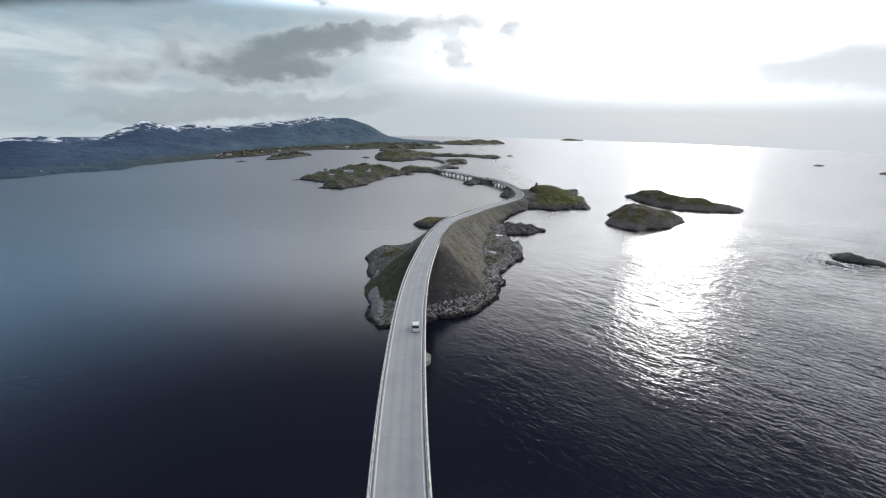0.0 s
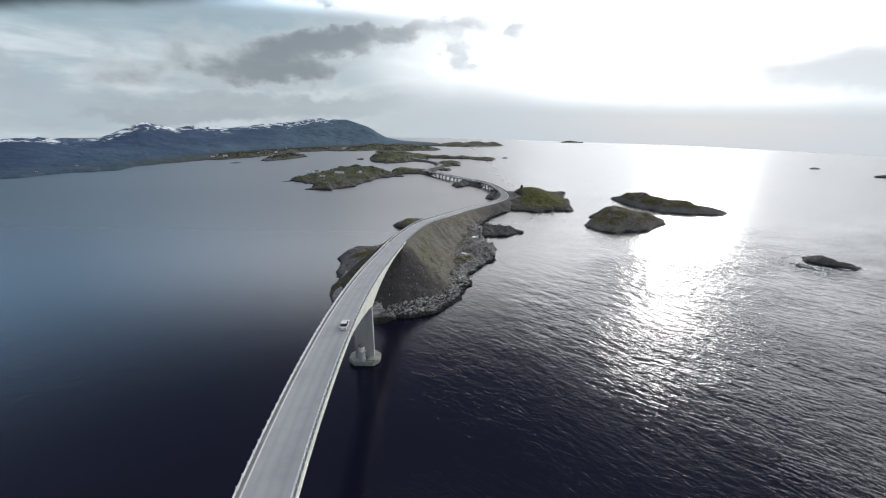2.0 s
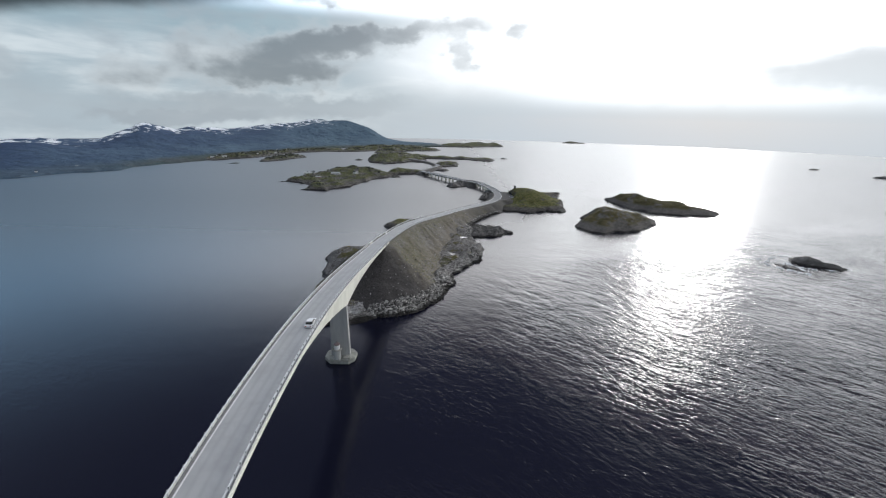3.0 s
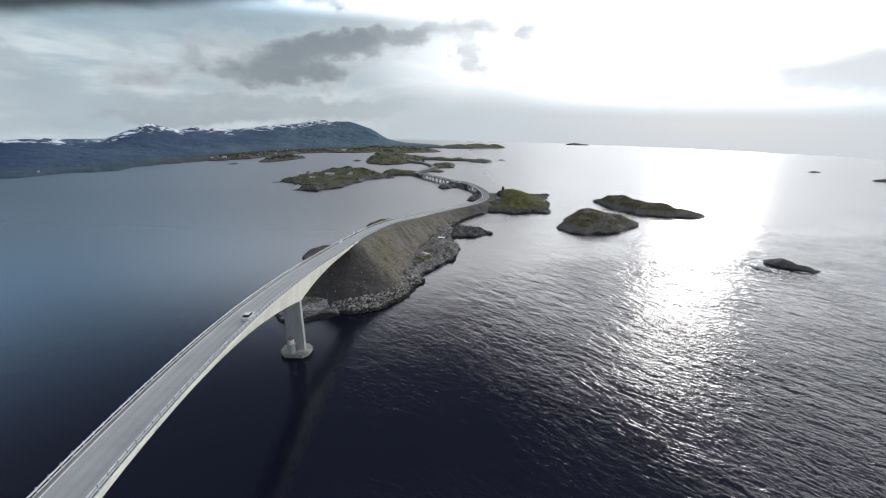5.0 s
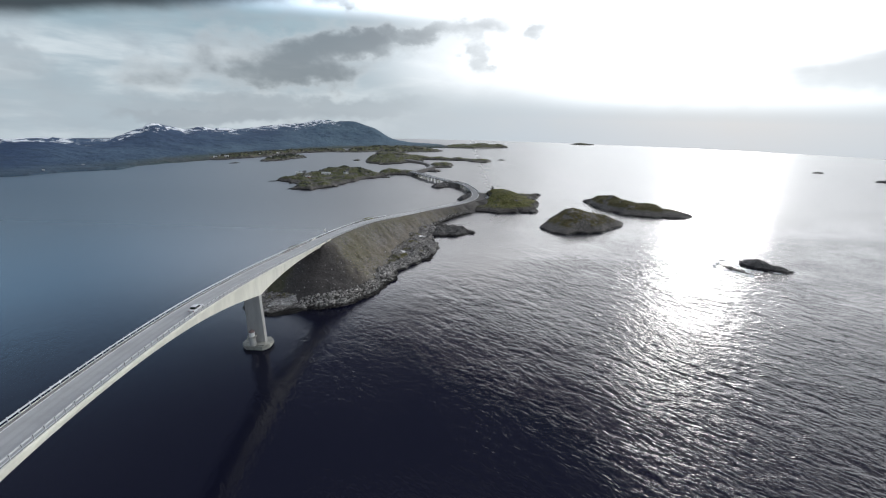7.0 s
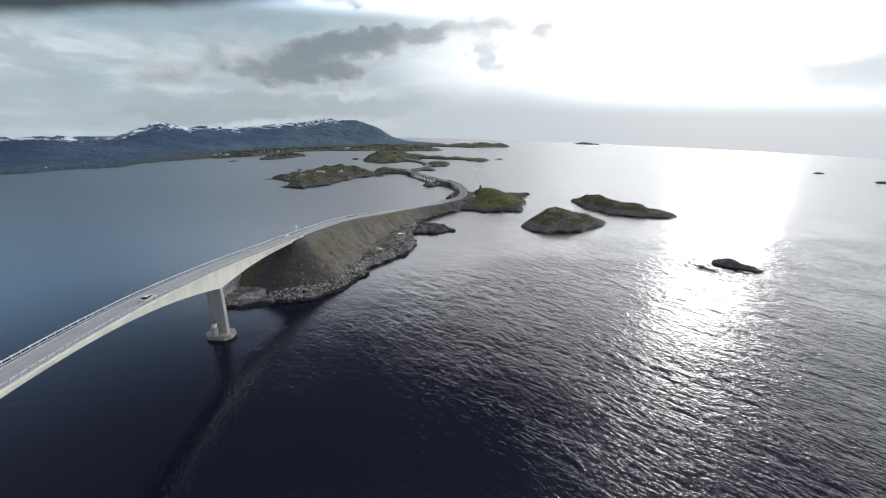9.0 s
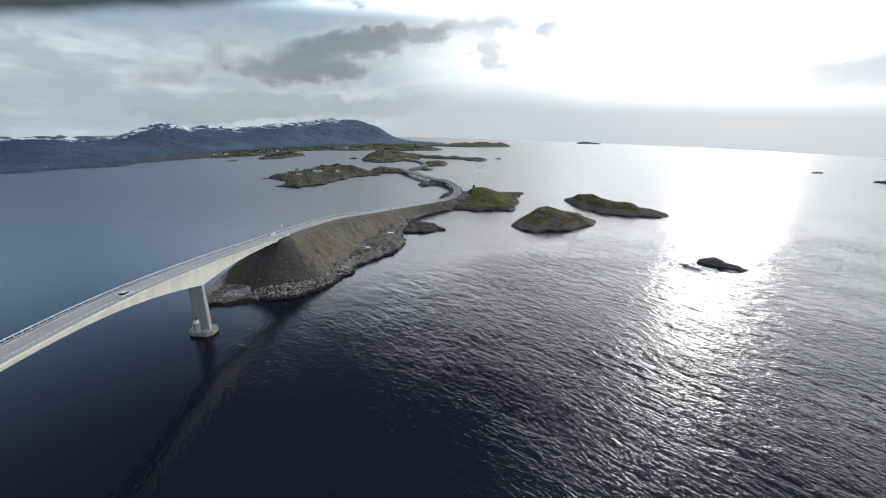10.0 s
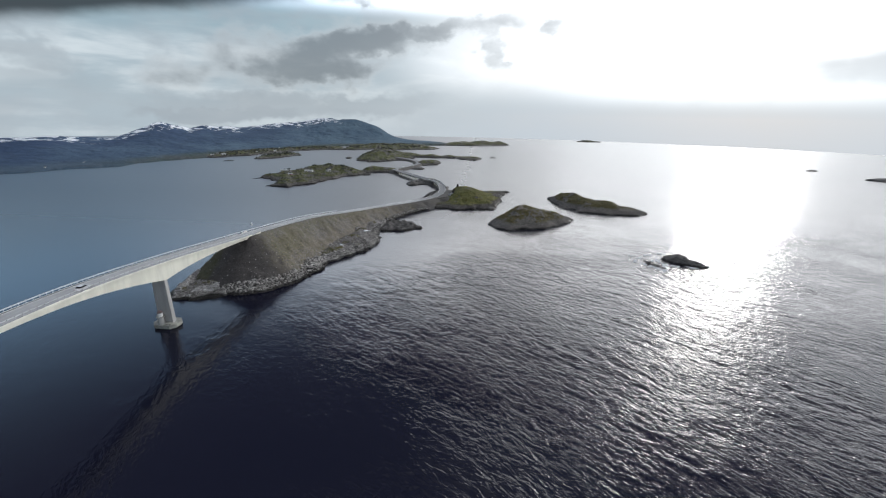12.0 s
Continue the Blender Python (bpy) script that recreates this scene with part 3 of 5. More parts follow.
# ---- the line of the road: x, y, height over the sea ----
ROAD = [(-8.0, -22, 29.6), (-12.3, 0, 30.4), (-17.5, 40, 30.9), (-19.95, 80, 30.2), (-20.65, 120, 27.1), (-19.0, 160, 23.3), (-15.65, 200, 19.9),
        (-8.0, 240, 16.8), (5.4, 280, 12.4), (22.4, 320, 8.9), (41.5, 350, 7.4), (55.0, 371, 7.1), (62.0, 393, 6.6), (64.3, 414, 6.1),
        (62.8, 443, 5.6), (57.0, 474, 5.3), (48.0, 499, 5.1), (35.0, 514, 5.0), (19.0, 536, 5.0), (-1.0, 567, 5.0), (-17.0, 594, 4.8),
        (-24.5, 612, 4.6), (-23.5, 631, 4.3), (-16.5, 657, 4.0), (-7.5, 690, 3.5), (-4.5, 722, 3.2), (-12.0, 756, 3.2), (-28.0, 788, 3.4), (-50.0, 806, 4.5), (-86.0, 828, 7.0)]


def spline(points, step):
    out = []
    for i in range(len(points) - 1):
        p0, p1, p2, p3 = (Vector(points[min(max(i + k, 0), len(points) - 1)]) for k in (-1, 0, 1, 2))
        n = max(2, int((p2 - p1).length / step))
        for j in range(n):
            t = j / n
            out.append(0.5 * ((2 * p1) + (p2 - p0) * t + (2 * p0 - 5 * p1 + 4 * p2 - p3) * t * t + (3 * p1 - p0 - 3 * p2 + p3) * t ** 3))
    return out + [Vector(points[-1])]


LINE = [Vector((p.x, p.y, p.z + sea_z(p.x, p.y))) for p in spline(ROAD, 1.5)]


def stations(lo, hi):
    """Points of the road between two y, with the direction to its right."""
    out = []
    for i, p in enumerate(LINE):
        if lo <= p.y <= hi:
            d = LINE[min(i + 1, len(LINE) - 1)] - LINE[max(i - 1, 0)]
            out.append((p, Vector((d.y, -d.x, 0)).normalized()))
    return out


def road_at(y):
    p, a = min(stations(-40, 900), key=lambda s: abs(s[0].y - y))
    return p, a, math.atan2(-a.y, a.x) * -1


LINE_XYZ = np.array([(p.x, p.y, p.z - sea_z(p.x, p.y)) for p in LINE])


def bank_height(lo, hi, half=4.6, run=1.5, seed=3, rough=0.5, extra=()):
    """The road's embankment: level crown, sides falling 1 in run."""
    line = LINE_XYZ[(LINE_XYZ[:, 1] >= lo) & (LINE_XYZ[:, 1] <= hi)]
    if len(extra):
        line = np.concatenate([line, np.repeat(np.array(extra, float), 2, axis=0)])

    p0, p1 = line[:-1], line[1:]

    def height(x, y):
        best, crown, level = np.full(x.shape, -1e9), np.full(x.shape, 1e9), np.zeros(x.shape)
        for (ax, ay, az), (bx, by, bz) in zip(p0, p1):
            dx, dy = bx - ax, by - ay
            if math.hypot(dx, dy) > 6:
                continue
            t = np.clip(((x - ax) * dx + (y - ay) * dy) / (dx * dx + dy * dy + 1e-9), 0, 1)
            d = np.hypot(x - ax - t * dx, y - ay - t * dy)
            z = az + t * (bz - az) - 0.16
            best = np.maximum(best, np.minimum(z, z - (d - half) / run))
            level = np.where(d < crown, z, level)
            crown = np.minimum(crown, d)
        best = np.where(crown < half + 0.4, np.minimum(best, level - 0.1), best)
        out = np.clip((crown - half) / 3.0, 0, 1)
        gully = fbm(x, y, 22.0, 3, seed + 9)
        return best + out * (1.5 * rough * fbm(x, y, 5.0, 5, seed) + 0.9 * gully + 0.9 * rough * fbm(x, y, 11.0, 3, seed + 2))
    return height


# ---- sea ----
def build_sea():
    radii = [0.0] + [6.0 * 1.045 ** i for i in range(152)]
    seg = 240
    verts, faces = [(0, 0, 0)], []
    for r in radii[1:]:
        for j in range(seg):
            a = 2 * math.pi * j / seg
            verts.append((r * math.sin(a), r * math.cos(a), -r * r / EARTH))
    for j in range(seg):
        faces.append((0, 1 + (j + 1) % seg, 1 + j))
    for i in range(len(radii) - 2):
        b = 1 + i * seg
        for j in range(seg):
            faces.append((b + j, b + (j + 1) % seg, b + seg + (j + 1) % seg, b + seg + j))
    me = fill("water", verts, faces, WATER, True)
    return tagged(new("water", me), "dark rippled sea water with a bright sun path", "sea", kind="structure")


build_sea()


def build_waves():
    """The wind waves on the open water, as relief of their own, fading out to the sides."""
    turn = radians(-48)

    def height(x, y):
        u, v = x * math.cos(turn) + y * math.sin(turn), y * math.cos(turn) - x * math.sin(turn)
        env = np.clip((x + 4) / 24, 0, 1) * np.clip((286 - x) / 50, 0, 1) * np.clip((y - 32) / 12, 0, 1) * np.clip((265 - y + 0.2 * x) / 80, 0, 1) * np.clip((290 - y) / 30, 0, 1)
        lee = 31 + 42 * np.clip((140 - y) / 75, 0, 1) + 34 * np.clip((y - 140) / 75, 0, 1) + 24 * fbm(x, y, 45.0, 3, 94)
        env = env * np.clip((x - lee + 22) / 44, 0.05, 1)
        gusty = np.clip(0.75 + 0.8 * fbm(x, y, 40.0, 3, 91), 0.25, 1.2)
        waves = 0.095 * fbm(u * 0.16, v * 0.34, 1.0, 3, 92) + 0.065 * fbm(u * 0.27, v * 0.46, 1.0, 3, 93, True)
        return 0.012 + env * gusty * (0.15 + waves)
    me = grid_mesh("water", -6, 288, 32, 292, 0.75, height, WATER, -9)
    tagged(new("water", me), "wind-ruffled dark waves on the open sea", "sea", kind="structure")


build_waves()


# ---- mainland with its mountains, seen over the sound ----
def build_mainland():
    # turn to the left of north in degrees: shore distance, ridge distance, ridge height over the sea, snow
    az = [58, 47, 44, 40.3, 39, 37.5, 35.6, 34.9, 33.7, 32.4, 30.6, 28.9, 26, 23.3, 20.6, 17.9, 16.1, 13.6, 11.8, 10, 7.8, 6.3, 4.5, 1.0]
    shore = [770, 752, 762, 765, 800, 824, 845, 850, 862, 873, 900, 924, 988, 1035, 1130, 1200, 1235, 1270, 1290, 1300, 1310, 1320, 1340, 1400]
    ridge = [1050, 1080, 1100, 1150, 1180, 1230, 1280, 1290, 1310, 1340, 1370, 1400, 1450, 1500, 1540, 1560, 1570, 1580, 1580, 1570, 1540, 1510, 1500, 1500]
    crest_az = [58, 48.4, 46.1, 45.1, 44.5, 41.7, 41.0, 40.4, 39.3, 38.1, 37.4, 37.1, 36.6, 36.0, 35.2, 34.0, 33.5, 32.2, 30.6, 29.5, 28.1, 25.9, 23.6, 21.3, 20.2, 19.5, 18.5, 17.2, 16.4, 15.7, 14.1, 13.4, 11.4, 10.8, 10.3, 9.7, 9.0, 8.1, 6.9, 4.5, 2.6, 1.0]
    crest_top = [37, 36, 37, 37.5, 35, 32, 31, 32, 39.3, 49.5, 53, 59.5, 63.5, 63.5, 57, 51.5, 47, 54, 50, 53, 48.3, 55, 62.5, 67, 71.3, 77, 81, 81.4, 75.5, 79.4, 78.4, 73, 56.4, 47, 37.2, 27.6, 20, 15, 11, 9, 6, -4]
    ox, oy = 36.0, -4.0
    n, rings = 620, 90
    A = np.linspace(58, 1.0, n)
    sh, ri = (np.interp(-A, [-a for a in az], v) for v in (shore, ridge))
    to = np.interp(-A, [-a for a in crest_az], crest_top)
    # headlands and bays, a jagged crest
    sh = sh + 9 * fbm(A * 10, A * 0, 18.0, 4, 21)
    kern = np.exp(-np.linspace(-2.5, 2.5, 61) ** 2)
    to_soft = np.convolve(np.pad(to, 30, mode="edge"), kern / kern.sum(), mode="valid")
    jag = 1.0 * fbm(A * 10, A * 0 + 5, 11.0, 5, 22) * np.clip(to / 40, 0, 1)
    verts, uv, faces = [], [], []
    for i in range(rings):
        t = i / (rings - 8)
        r = sh + (ri - sh) * t
        x, y = ox - np.sin(np.radians(A)) * r, oy + np.cos(np.radians(A)) * r
        tt = min(t, 1.0)
        low = 5.0 * (1 - math.exp(-tt / 0.05))
        crest = to_soft + (to - to_soft) * tt ** 5
        rise = low + (crest - 5.0) * np.clip((tt - 0.12) / 0.88, 0, 1) ** 1.25
        rough = (fbm(x, y, 140.0, 6, 23) * 3.5 + fbm(x, y, 50.0, 6, 24, True) * 2.2) * math.sin(math.pi * tt) * np.clip(to / 45, 0.15, 1)
        z = rise + rough * (0.4 + 0.6 * tt) + jag * max(0.0, (tt - 0.8) / 0.2)
        if t > 1:
            z = z - (t - 1) * 260
        if i == 0:
            z = np.full(n, -1.5)
        z = np.minimum(z, np.where(tt < 1, crest * (0.2 + 0.8 * tt) + 6, 1e9))
        z = z + sea_z(x, y)
        snowy = np.interp(-A, [-50, -46, -45, -43, -40, -38.5, -37.3, -36.4, -35.2, -33, -30, -28, -24, -18, -16.5, -15], [0.5, 0.95, 0.95, 0.3, 0.55, 1.0, 0.9, 0.45, 1.0, 0.85, 0.7, 0.35, 0.5, 0.5, 0.45, 0.0])
        verts += np.stack([x, y, z], 1).tolist()
        uv += np.stack([snowy, np.full(n, tt)], 1).tolist()
    for i in range(rings - 1):
        for j in range(n - 1):
            a = i * n + j
            faces.append((a, a + 1, a + n + 1, a + n))
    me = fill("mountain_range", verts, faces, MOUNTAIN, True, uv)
    tagged(new("mountain_range", me), "forested mountains tinted blue with distance haze, snow patches along the crest", "mountain", kind="structure")


build_mainland()

# ---- the near island with the road's embankment ----
MAIN_OUT = [(-29.8, 139), (-35.3, 139.5), (-39, 142.6), (-41.6, 149), (-43.4, 158), (-46, 174), (-47.8, 188), (-50, 201), (-53, 212), (-56, 221), (-54, 229), (-46, 236), (-30, 246), (-12, 262), (10, 288),
            (30, 303), (33, 290), (31, 268), (34.5, 259), (36, 246), (34, 231), (29, 219), (22.5, 208), (17.5, 188), (13, 177), (4.5, 165), (-7, 157), (-12.5, 152.5), (-19, 145)]
_, main_h = islet("rocky_island", MAIN_OUT, 3.4, 5.0, 1.5, 11, MAIN_ROCK, 0.6, "grey rocky shore island with turf patches under the road bank", "island",
                            ((-46, 213, 4.2, 13), (-40, 172, 1.6, 9), (24, 238, 1.0, 10)), 9.0, 2.4, "", 1.2)
bank_h = bank_height(179, 372, 4.8, 1.22)
bank = tagged(new("embankment", grid_mesh("embankment", -60, 78, 138, 392, 0.8, lambda x, y: np.where(y < 392, bank_h(x, y), -9), GRAVEL, -1.5)),
              "grey gravel road embankment with thin brown grass", "embankment", kind="structure")
islet("rock_spit", [(27, 296), (28, 276), (34, 270), (45, 273.5), (54, 280), (60, 285), (59, 291), (53, 297), (46, 300), (38, 302)], 2.0, 4.0, 1.6, 31, SKERRY, 0.5,
      "low dark rock spit running out from the bank", "rock", (), 4.0, 3.5, "", 1.7)
islet("grassy_islet", [(-34, 298), (-29, 288), (-22, 284), (-8, 296), (-4, 310), (-16, 316), (-28, 308)], 3.9, 4.0, 0.9, 37, GREEN_ISLE, 0.8,
      "small green islet beside the road bank", "islet", (), 8.0, 2.0, "islets")

LEDGE_ROCK = land_material("fractured_ledge_rock", 0.25, 4.6, (0.42, 0.405, 0.385), (0.075, 0.075, 0.030), (0.14, 0.118, 0.06), lichen=0.6, speckle=0.8, deep=0.14, joints=0.5)
PALE_ROCK = land_material("pale_shore_slab", 0.0, 9.0, (0.56, 0.545, 0.53), lichen=0.6, speckle=0.5, deep=0.36, joints=0.18)
islet("rock_slab", [(-30, 142.5), (-24, 144.5), (-19, 149), (-13.5, 154), (-13, 159), (-20, 160), (-27, 156), (-32, 149)], 3.6, 2.4, 2.0, 32, PALE_ROCK, 0.5,
      "pale cracked shore slab below the bridge end", "rock", (), 4.0, 2.6, "", 1.7)

islet("rock_slab", [(6, 170), (12, 178), (17, 190), (22, 208), (29, 219), (35, 232), (36, 246), (29, 250), (24, 232), (17, 216), (10, 203), (5, 190), (1, 178)], 4.2, 3.0, 1.8, 33, LEDGE_ROCK, 0.5,
      "pale fractured rock ledge along the foot of the bank", "rock", (), 5.0, 2.0, "", 1.7)

islet("rock_slab", [(-36, 143.5), (-39.6, 148.5), (-41.6, 159), (-44, 175), (-45.6, 188), (-45, 197), (-41.5, 194), (-39.5, 180), (-37.5, 166), (-33, 152), (-31, 146)], 4.8, 1.8, 1.1, 34, PALE_ROCK, 0.5,
      "pale cracked rock slabs on the sheltered shore", "rock", (), 6.0, 2.0, "", 0.9)

# ---- islets to the east ----
YARD = [(60.5, 374), (66, 377), (75, 388), (78, 398), (77, 410), (74, 420), (68.4, 428), (68.2, 414), (66.2, 393)]
A_OUT = [(52, 352), (64, 358), (80, 356), (97, 356), (112, 363), (120, 371), (123, 393), (127, 418), (135, 446), (124, 458), (108, 452), (92, 446), (80, 440), (70, 424), (66, 404), (60, 380)]
_, isle_a_h = islet("green_headland_islet", A_OUT, 3.6, 6.0, 0.9, 41, GREEN_ISLE, 1.0, "green grassy headland with a dark rock shore and a car park", "islet",
                    ((82, 412, 8.4, 19), (90, 388, 5.2, 17), (104, 402, 4.6, 18), (112, 380, 1.6, 12)), 14.0, 4.0, "islets", 1.2, (YARD, 6.5))
islet("humped_islet", [(115.5, 317), (114, 305), (118, 292), (126, 286), (138, 290), (154, 297), (168, 305), (181, 320), (184, 333), (176, 344), (150, 352), (134, 350), (126, 340), (129, 331), (123, 325)], 5.2, 8.0, 1.2, 43, BROWN_ISLE, 0.9,
      "humped rocky islet with brown heath on its back", "islet", ((139, 331, 8.6, 13), (129, 320, 2.2, 10), (144, 310, 4.6, 14), (161, 321, 3.4, 16)), 12.0, 3.0, "islets", 0.9)
islet("long_islet", [(178, 431), (182, 402), (189, 379), (197, 364), (210, 357), (231, 359.5), (248, 358), (264, 371), (256, 382), (236, 396), (214, 418), (196, 434)], 4.2, 9.0, 1.1, 47, BROWN_ISLE, 1.0,
      "long low rocky islet with thin grass", "islet", ((194, 412, 6.8, 22), (212, 388, 4.4, 22), (232, 374, 2.2, 16)), 12.0, 3.0, "islets", 0.9)
islet("skerry", [(217, 234), (220, 225), (228, 221.5), (238, 221), (243, 224), (238, 233), (234, 243), (224, 242)], 2.2, 4.0, 1.0, 53, SKERRY, 0.6, "low black sea rock with white foam round it", "rock", ((228, 230, 1.2, 6),), 5.0, 2.0, "skerries", 1.2)
islet("skerry", [(206, 231), (206, 221), (211, 215.5), (216, 215), (214, 222), (210, 230)], 0.9, 2.5, 0.6, 54, SKERRY, 0.5, "flat black sea rock awash at its edge", "rock", (), 4.0, 1.5, "skerries", 0.9)
islet("skerry", [(744, 846), (760, 848), (770, 858), (758, 866), (742, 858)], 2.6, 5.0, 0.8, 55, SKERRY, 1.2, "far dark sea rock", "rock", (), 8.0, 2.0, "skerries")
islet("skerry", [(742, 722), (752, 705), (790, 690), (815, 700), (800, 722), (768, 738)], 3.4, 6.0, 0.9, 56, SKERRY, 1.5, "far dark flat sea rock", "rock", (), 10.0, 3.0, "skerries")

islet("skerry", [(120, 456), (124, 450), (133, 458), (142, 462), (138, 468), (128, 465)], 2.4, 3.0, 1.0, 57, SKERRY, 0.8, "dark rock finger off the green headland", "rock", (), 5.0, 2.0, "skerries")
islet("skerry", [(120, 425), (126, 423), (130, 431), (127, 440), (121, 436)], 2.6, 3.0, 1.0, 58, SKERRY, 0.8, "dark rock ledge off the green headland", "rock", (), 5.0, 2.0, "skerries")
islet("skerry", [(108, 361), (114, 357), (120, 364), (121, 374), (114, 370)], 2.0, 3.0, 0.8, 59, SKERRY, 0.8, "low dark rock at the headland's foot", "rock", (), 5.0, 2.0, "skerries")

# ---- islets along the far road ----
L_OUT = [(-191, 503), (-184, 507), (-172, 500), (-160, 496), (-150, 484), (-148, 467), (-148, 452), (-138, 443), (-124, 446), (-113, 458), (-100, 480), (-94, 508), (-81, 539), (-68, 569), (-61, 582), (-75, 604), (-90, 612),
         (-130, 626), (-158, 606), (-180, 566), (-187, 544), (-187, 517)]
_, left_h = islet("farm_islet", L_OUT, 3.8, 8.0, 1.8, 61, FAR_ISLE, 1.2, "green farm islet with rocky edges and white houses", "islet",
                  ((-118, 598, 5.5, 26), (-150, 588, 4.0, 20), (-90, 590, 3.5, 18), (-130, 452, 1.6, 14)), 14.0, 5.0, "islets", 1.8)
islet("low_islet", [(-77, 593), (-61, 592), (-48, 606), (-34, 611), (-24, 604), (-12, 602), (-14, 628), (-28, 645), (-54, 638), (-75, 630)], 5.4, 7.0, 1.6, 62, FAR_ISLE, 1.4, "low brown-green islet that carries the road", "islet", ((-62, 612, 2.5, 12),), 12.0, 4.0, "islets", 1.4)
islet("skerry", [(-68, 567), (-60, 564), (-51, 571), (-57, 577)], 1.8, 3.0, 0.8, 75, SKERRY, 1.0, "flat dark rock off the farm islet", "rock", (), 6.0, 2.0, "skerries")
islet("low_islet", [(10, 496), (16, 483), (27, 485), (38, 498), (51, 508), (58, 514), (49, 534), (33, 536), (20, 520)], 4.2, 6.0, 1.3, 63, SKERRY, 1.0, "dark rock islet under the viaduct", "rock", (), 9.0, 3.0, "islets", 1.2)
islet("low_islet", [(44, 414), (50, 409), (58, 421), (64, 440), (68, 458), (68, 482), (60, 474), (52, 444)], 3.6, 4.0, 1.2, 64, SKERRY, 0.9, "dark rock under the viaduct's near end", "rock", (), 8.0, 2.0, "islets", 1.2)
islet("low_islet", [(-8, 660), (6, 650), (16, 663), (3, 678)], 3.0, 5.0, 1.0, 65, SKERRY, 1.2, "small far rocky islet beside the road", "islet", (), 10.0, 3.0, "islets", 1.2)
islet("low_islet", [(-12, 734), (4, 713), (29, 731), (35, 766), (25, 788), (5, 786), (-11, 772)], 5.6, 8.0, 1.6, 66, FAR_ISLE, 1.6, "dark green islet at the road's bend", "islet", (), 12.0, 4.0, "islets", 1.5)
_, hill_h = islet("low_islet", [(-146, 832), (-138, 800), (-124, 768), (-104, 750), (-81, 763), (-63, 783), (-46, 808), (-29, 825), (-38, 872), (-76, 898), (-117, 930), (-146, 900), (-156, 866)], 6.5, 14.0, 2.0, 67, FAR_ISLE, 1.9, "long green islet with a low hill", "islet",
                  ((-108, 826, 8.0, 30), (-72, 850, 3.0, 24)), 18.0, 6.0, "islets", 1.6)
islet("skerry", [(-171, 816), (-164, 806), (-155, 810), (-156, 826), (-166, 830)], 2.8, 4.0, 0.9, 76, SKERRY, 1.2, "round dark rock off the green islet", "rock", (), 8.0, 2.0, "skerries")
islet("low_islet", [(-128, 968), (-81, 884), (-40, 877), (-5, 870), (48, 873), (58, 868), (67, 846), (90, 838), (108, 866), (109, 900), (81, 908), (8, 906), (-67, 948), (-116, 1010)], 5.2, 10.0, 1.6, 68, FAR_ISLE, 2.2, "long low far islet", "islet", ((-84, 940, 4.0, 34),), 20.0, 5.0, "islets", 1.6)
islet("skerry", [(126, 915), (134, 911), (141, 917), (139, 938), (131, 936)], 1.4, 3.0, 0.6, 77, SKERRY, 1.2, "low far sea rock", "rock", (), 8.0, 2.0, "skerries")
_, mid_h = islet("low_islet", [(-169, 1022), (-137, 998), (-122, 1050), (-91, 1104), (-33, 1120), (-8, 1178), (-50, 1206), (-114, 1204), (-152, 1126)], 6.5, 15.0, 2.0, 69, FAR_ISLE, 2.6, "far green islet beyond the causeway", "islet", ((-130, 1060, 3.0, 26),), 22.0, 6.0, "islets", 1.6)
_, wood_h = islet("low_islet", [(-251, 1036), (-213, 1054), (-151, 1114), (-96, 1180), (-56, 1222), (-72, 1330), (-157, 1305), (-231, 1234), (-268, 1160)], 8.0, 18.0, 2.4, 70, FAR_ISLE, 3.0, "far wooded islet off the mainland", "islet", (), 26.0, 6.0, "islets", 1.6)
islet("low_islet", [(-46, 1382), (17, 1366), (90, 1374), (152, 1438), (206, 1506), (195, 1620), (86, 1600), (1, 1534)], 6.0, 16.0, 3.0, 71, FAR_ISLE, 3.5, "far low islet near the horizon", "islet", ((110, 1480, 9, 34), (168, 1520, 6, 24), (20, 1440, 3, 30)), 36.0, 8.0, "islets", 2.0)
_, off_h = islet("low_islet", [(-332, 755), (-315, 752), (-296, 781), (-288, 822), (-279, 861), (-300, 892), (-325, 890), (-340, 845)], 5.0, 10.0, 1.4, 72, FAR_ISLE, 2.0, "dark wooded islet off the mainland", "islet", (), 18.0, 4.0, "islets", 1.4)
islet("skerry", [(-360, 705), (-349, 706), (-347, 720), (-361, 726)], 1.2, 3.0, 0.5, 78, SKERRY, 1.2, "low dark rock in the sound", "rock", (), 8.0, 2.0, "skerries")
FORE = [(-416, 758), (-395, 802), (-376, 821), (-368, 852), (-360, 904), (-355, 922), (-334, 986), (-310, 1015), (-275, 1038), (-250, 1040), (-262, 1110), (-330, 1110), (-400, 1000), (-450, 860), (-455, 780)]
_, fore_h = islet("foreland", FORE, 6.5, 14.0, 2.0, 79, FAR_ISLE, 3.0, "low green farmed foreland below the mountains", "foreland", (), 24.0, 6.0, "", 1.4)
islet("low_islet", [(600, 2240), (690, 2250), (760, 2330), (650, 2330)], 12.0, 30.0, 2.0, 73, FAR_ISLE, 6.0, "faint low islet on the horizon", "islet", (), 60.0, 8.0, "islets")

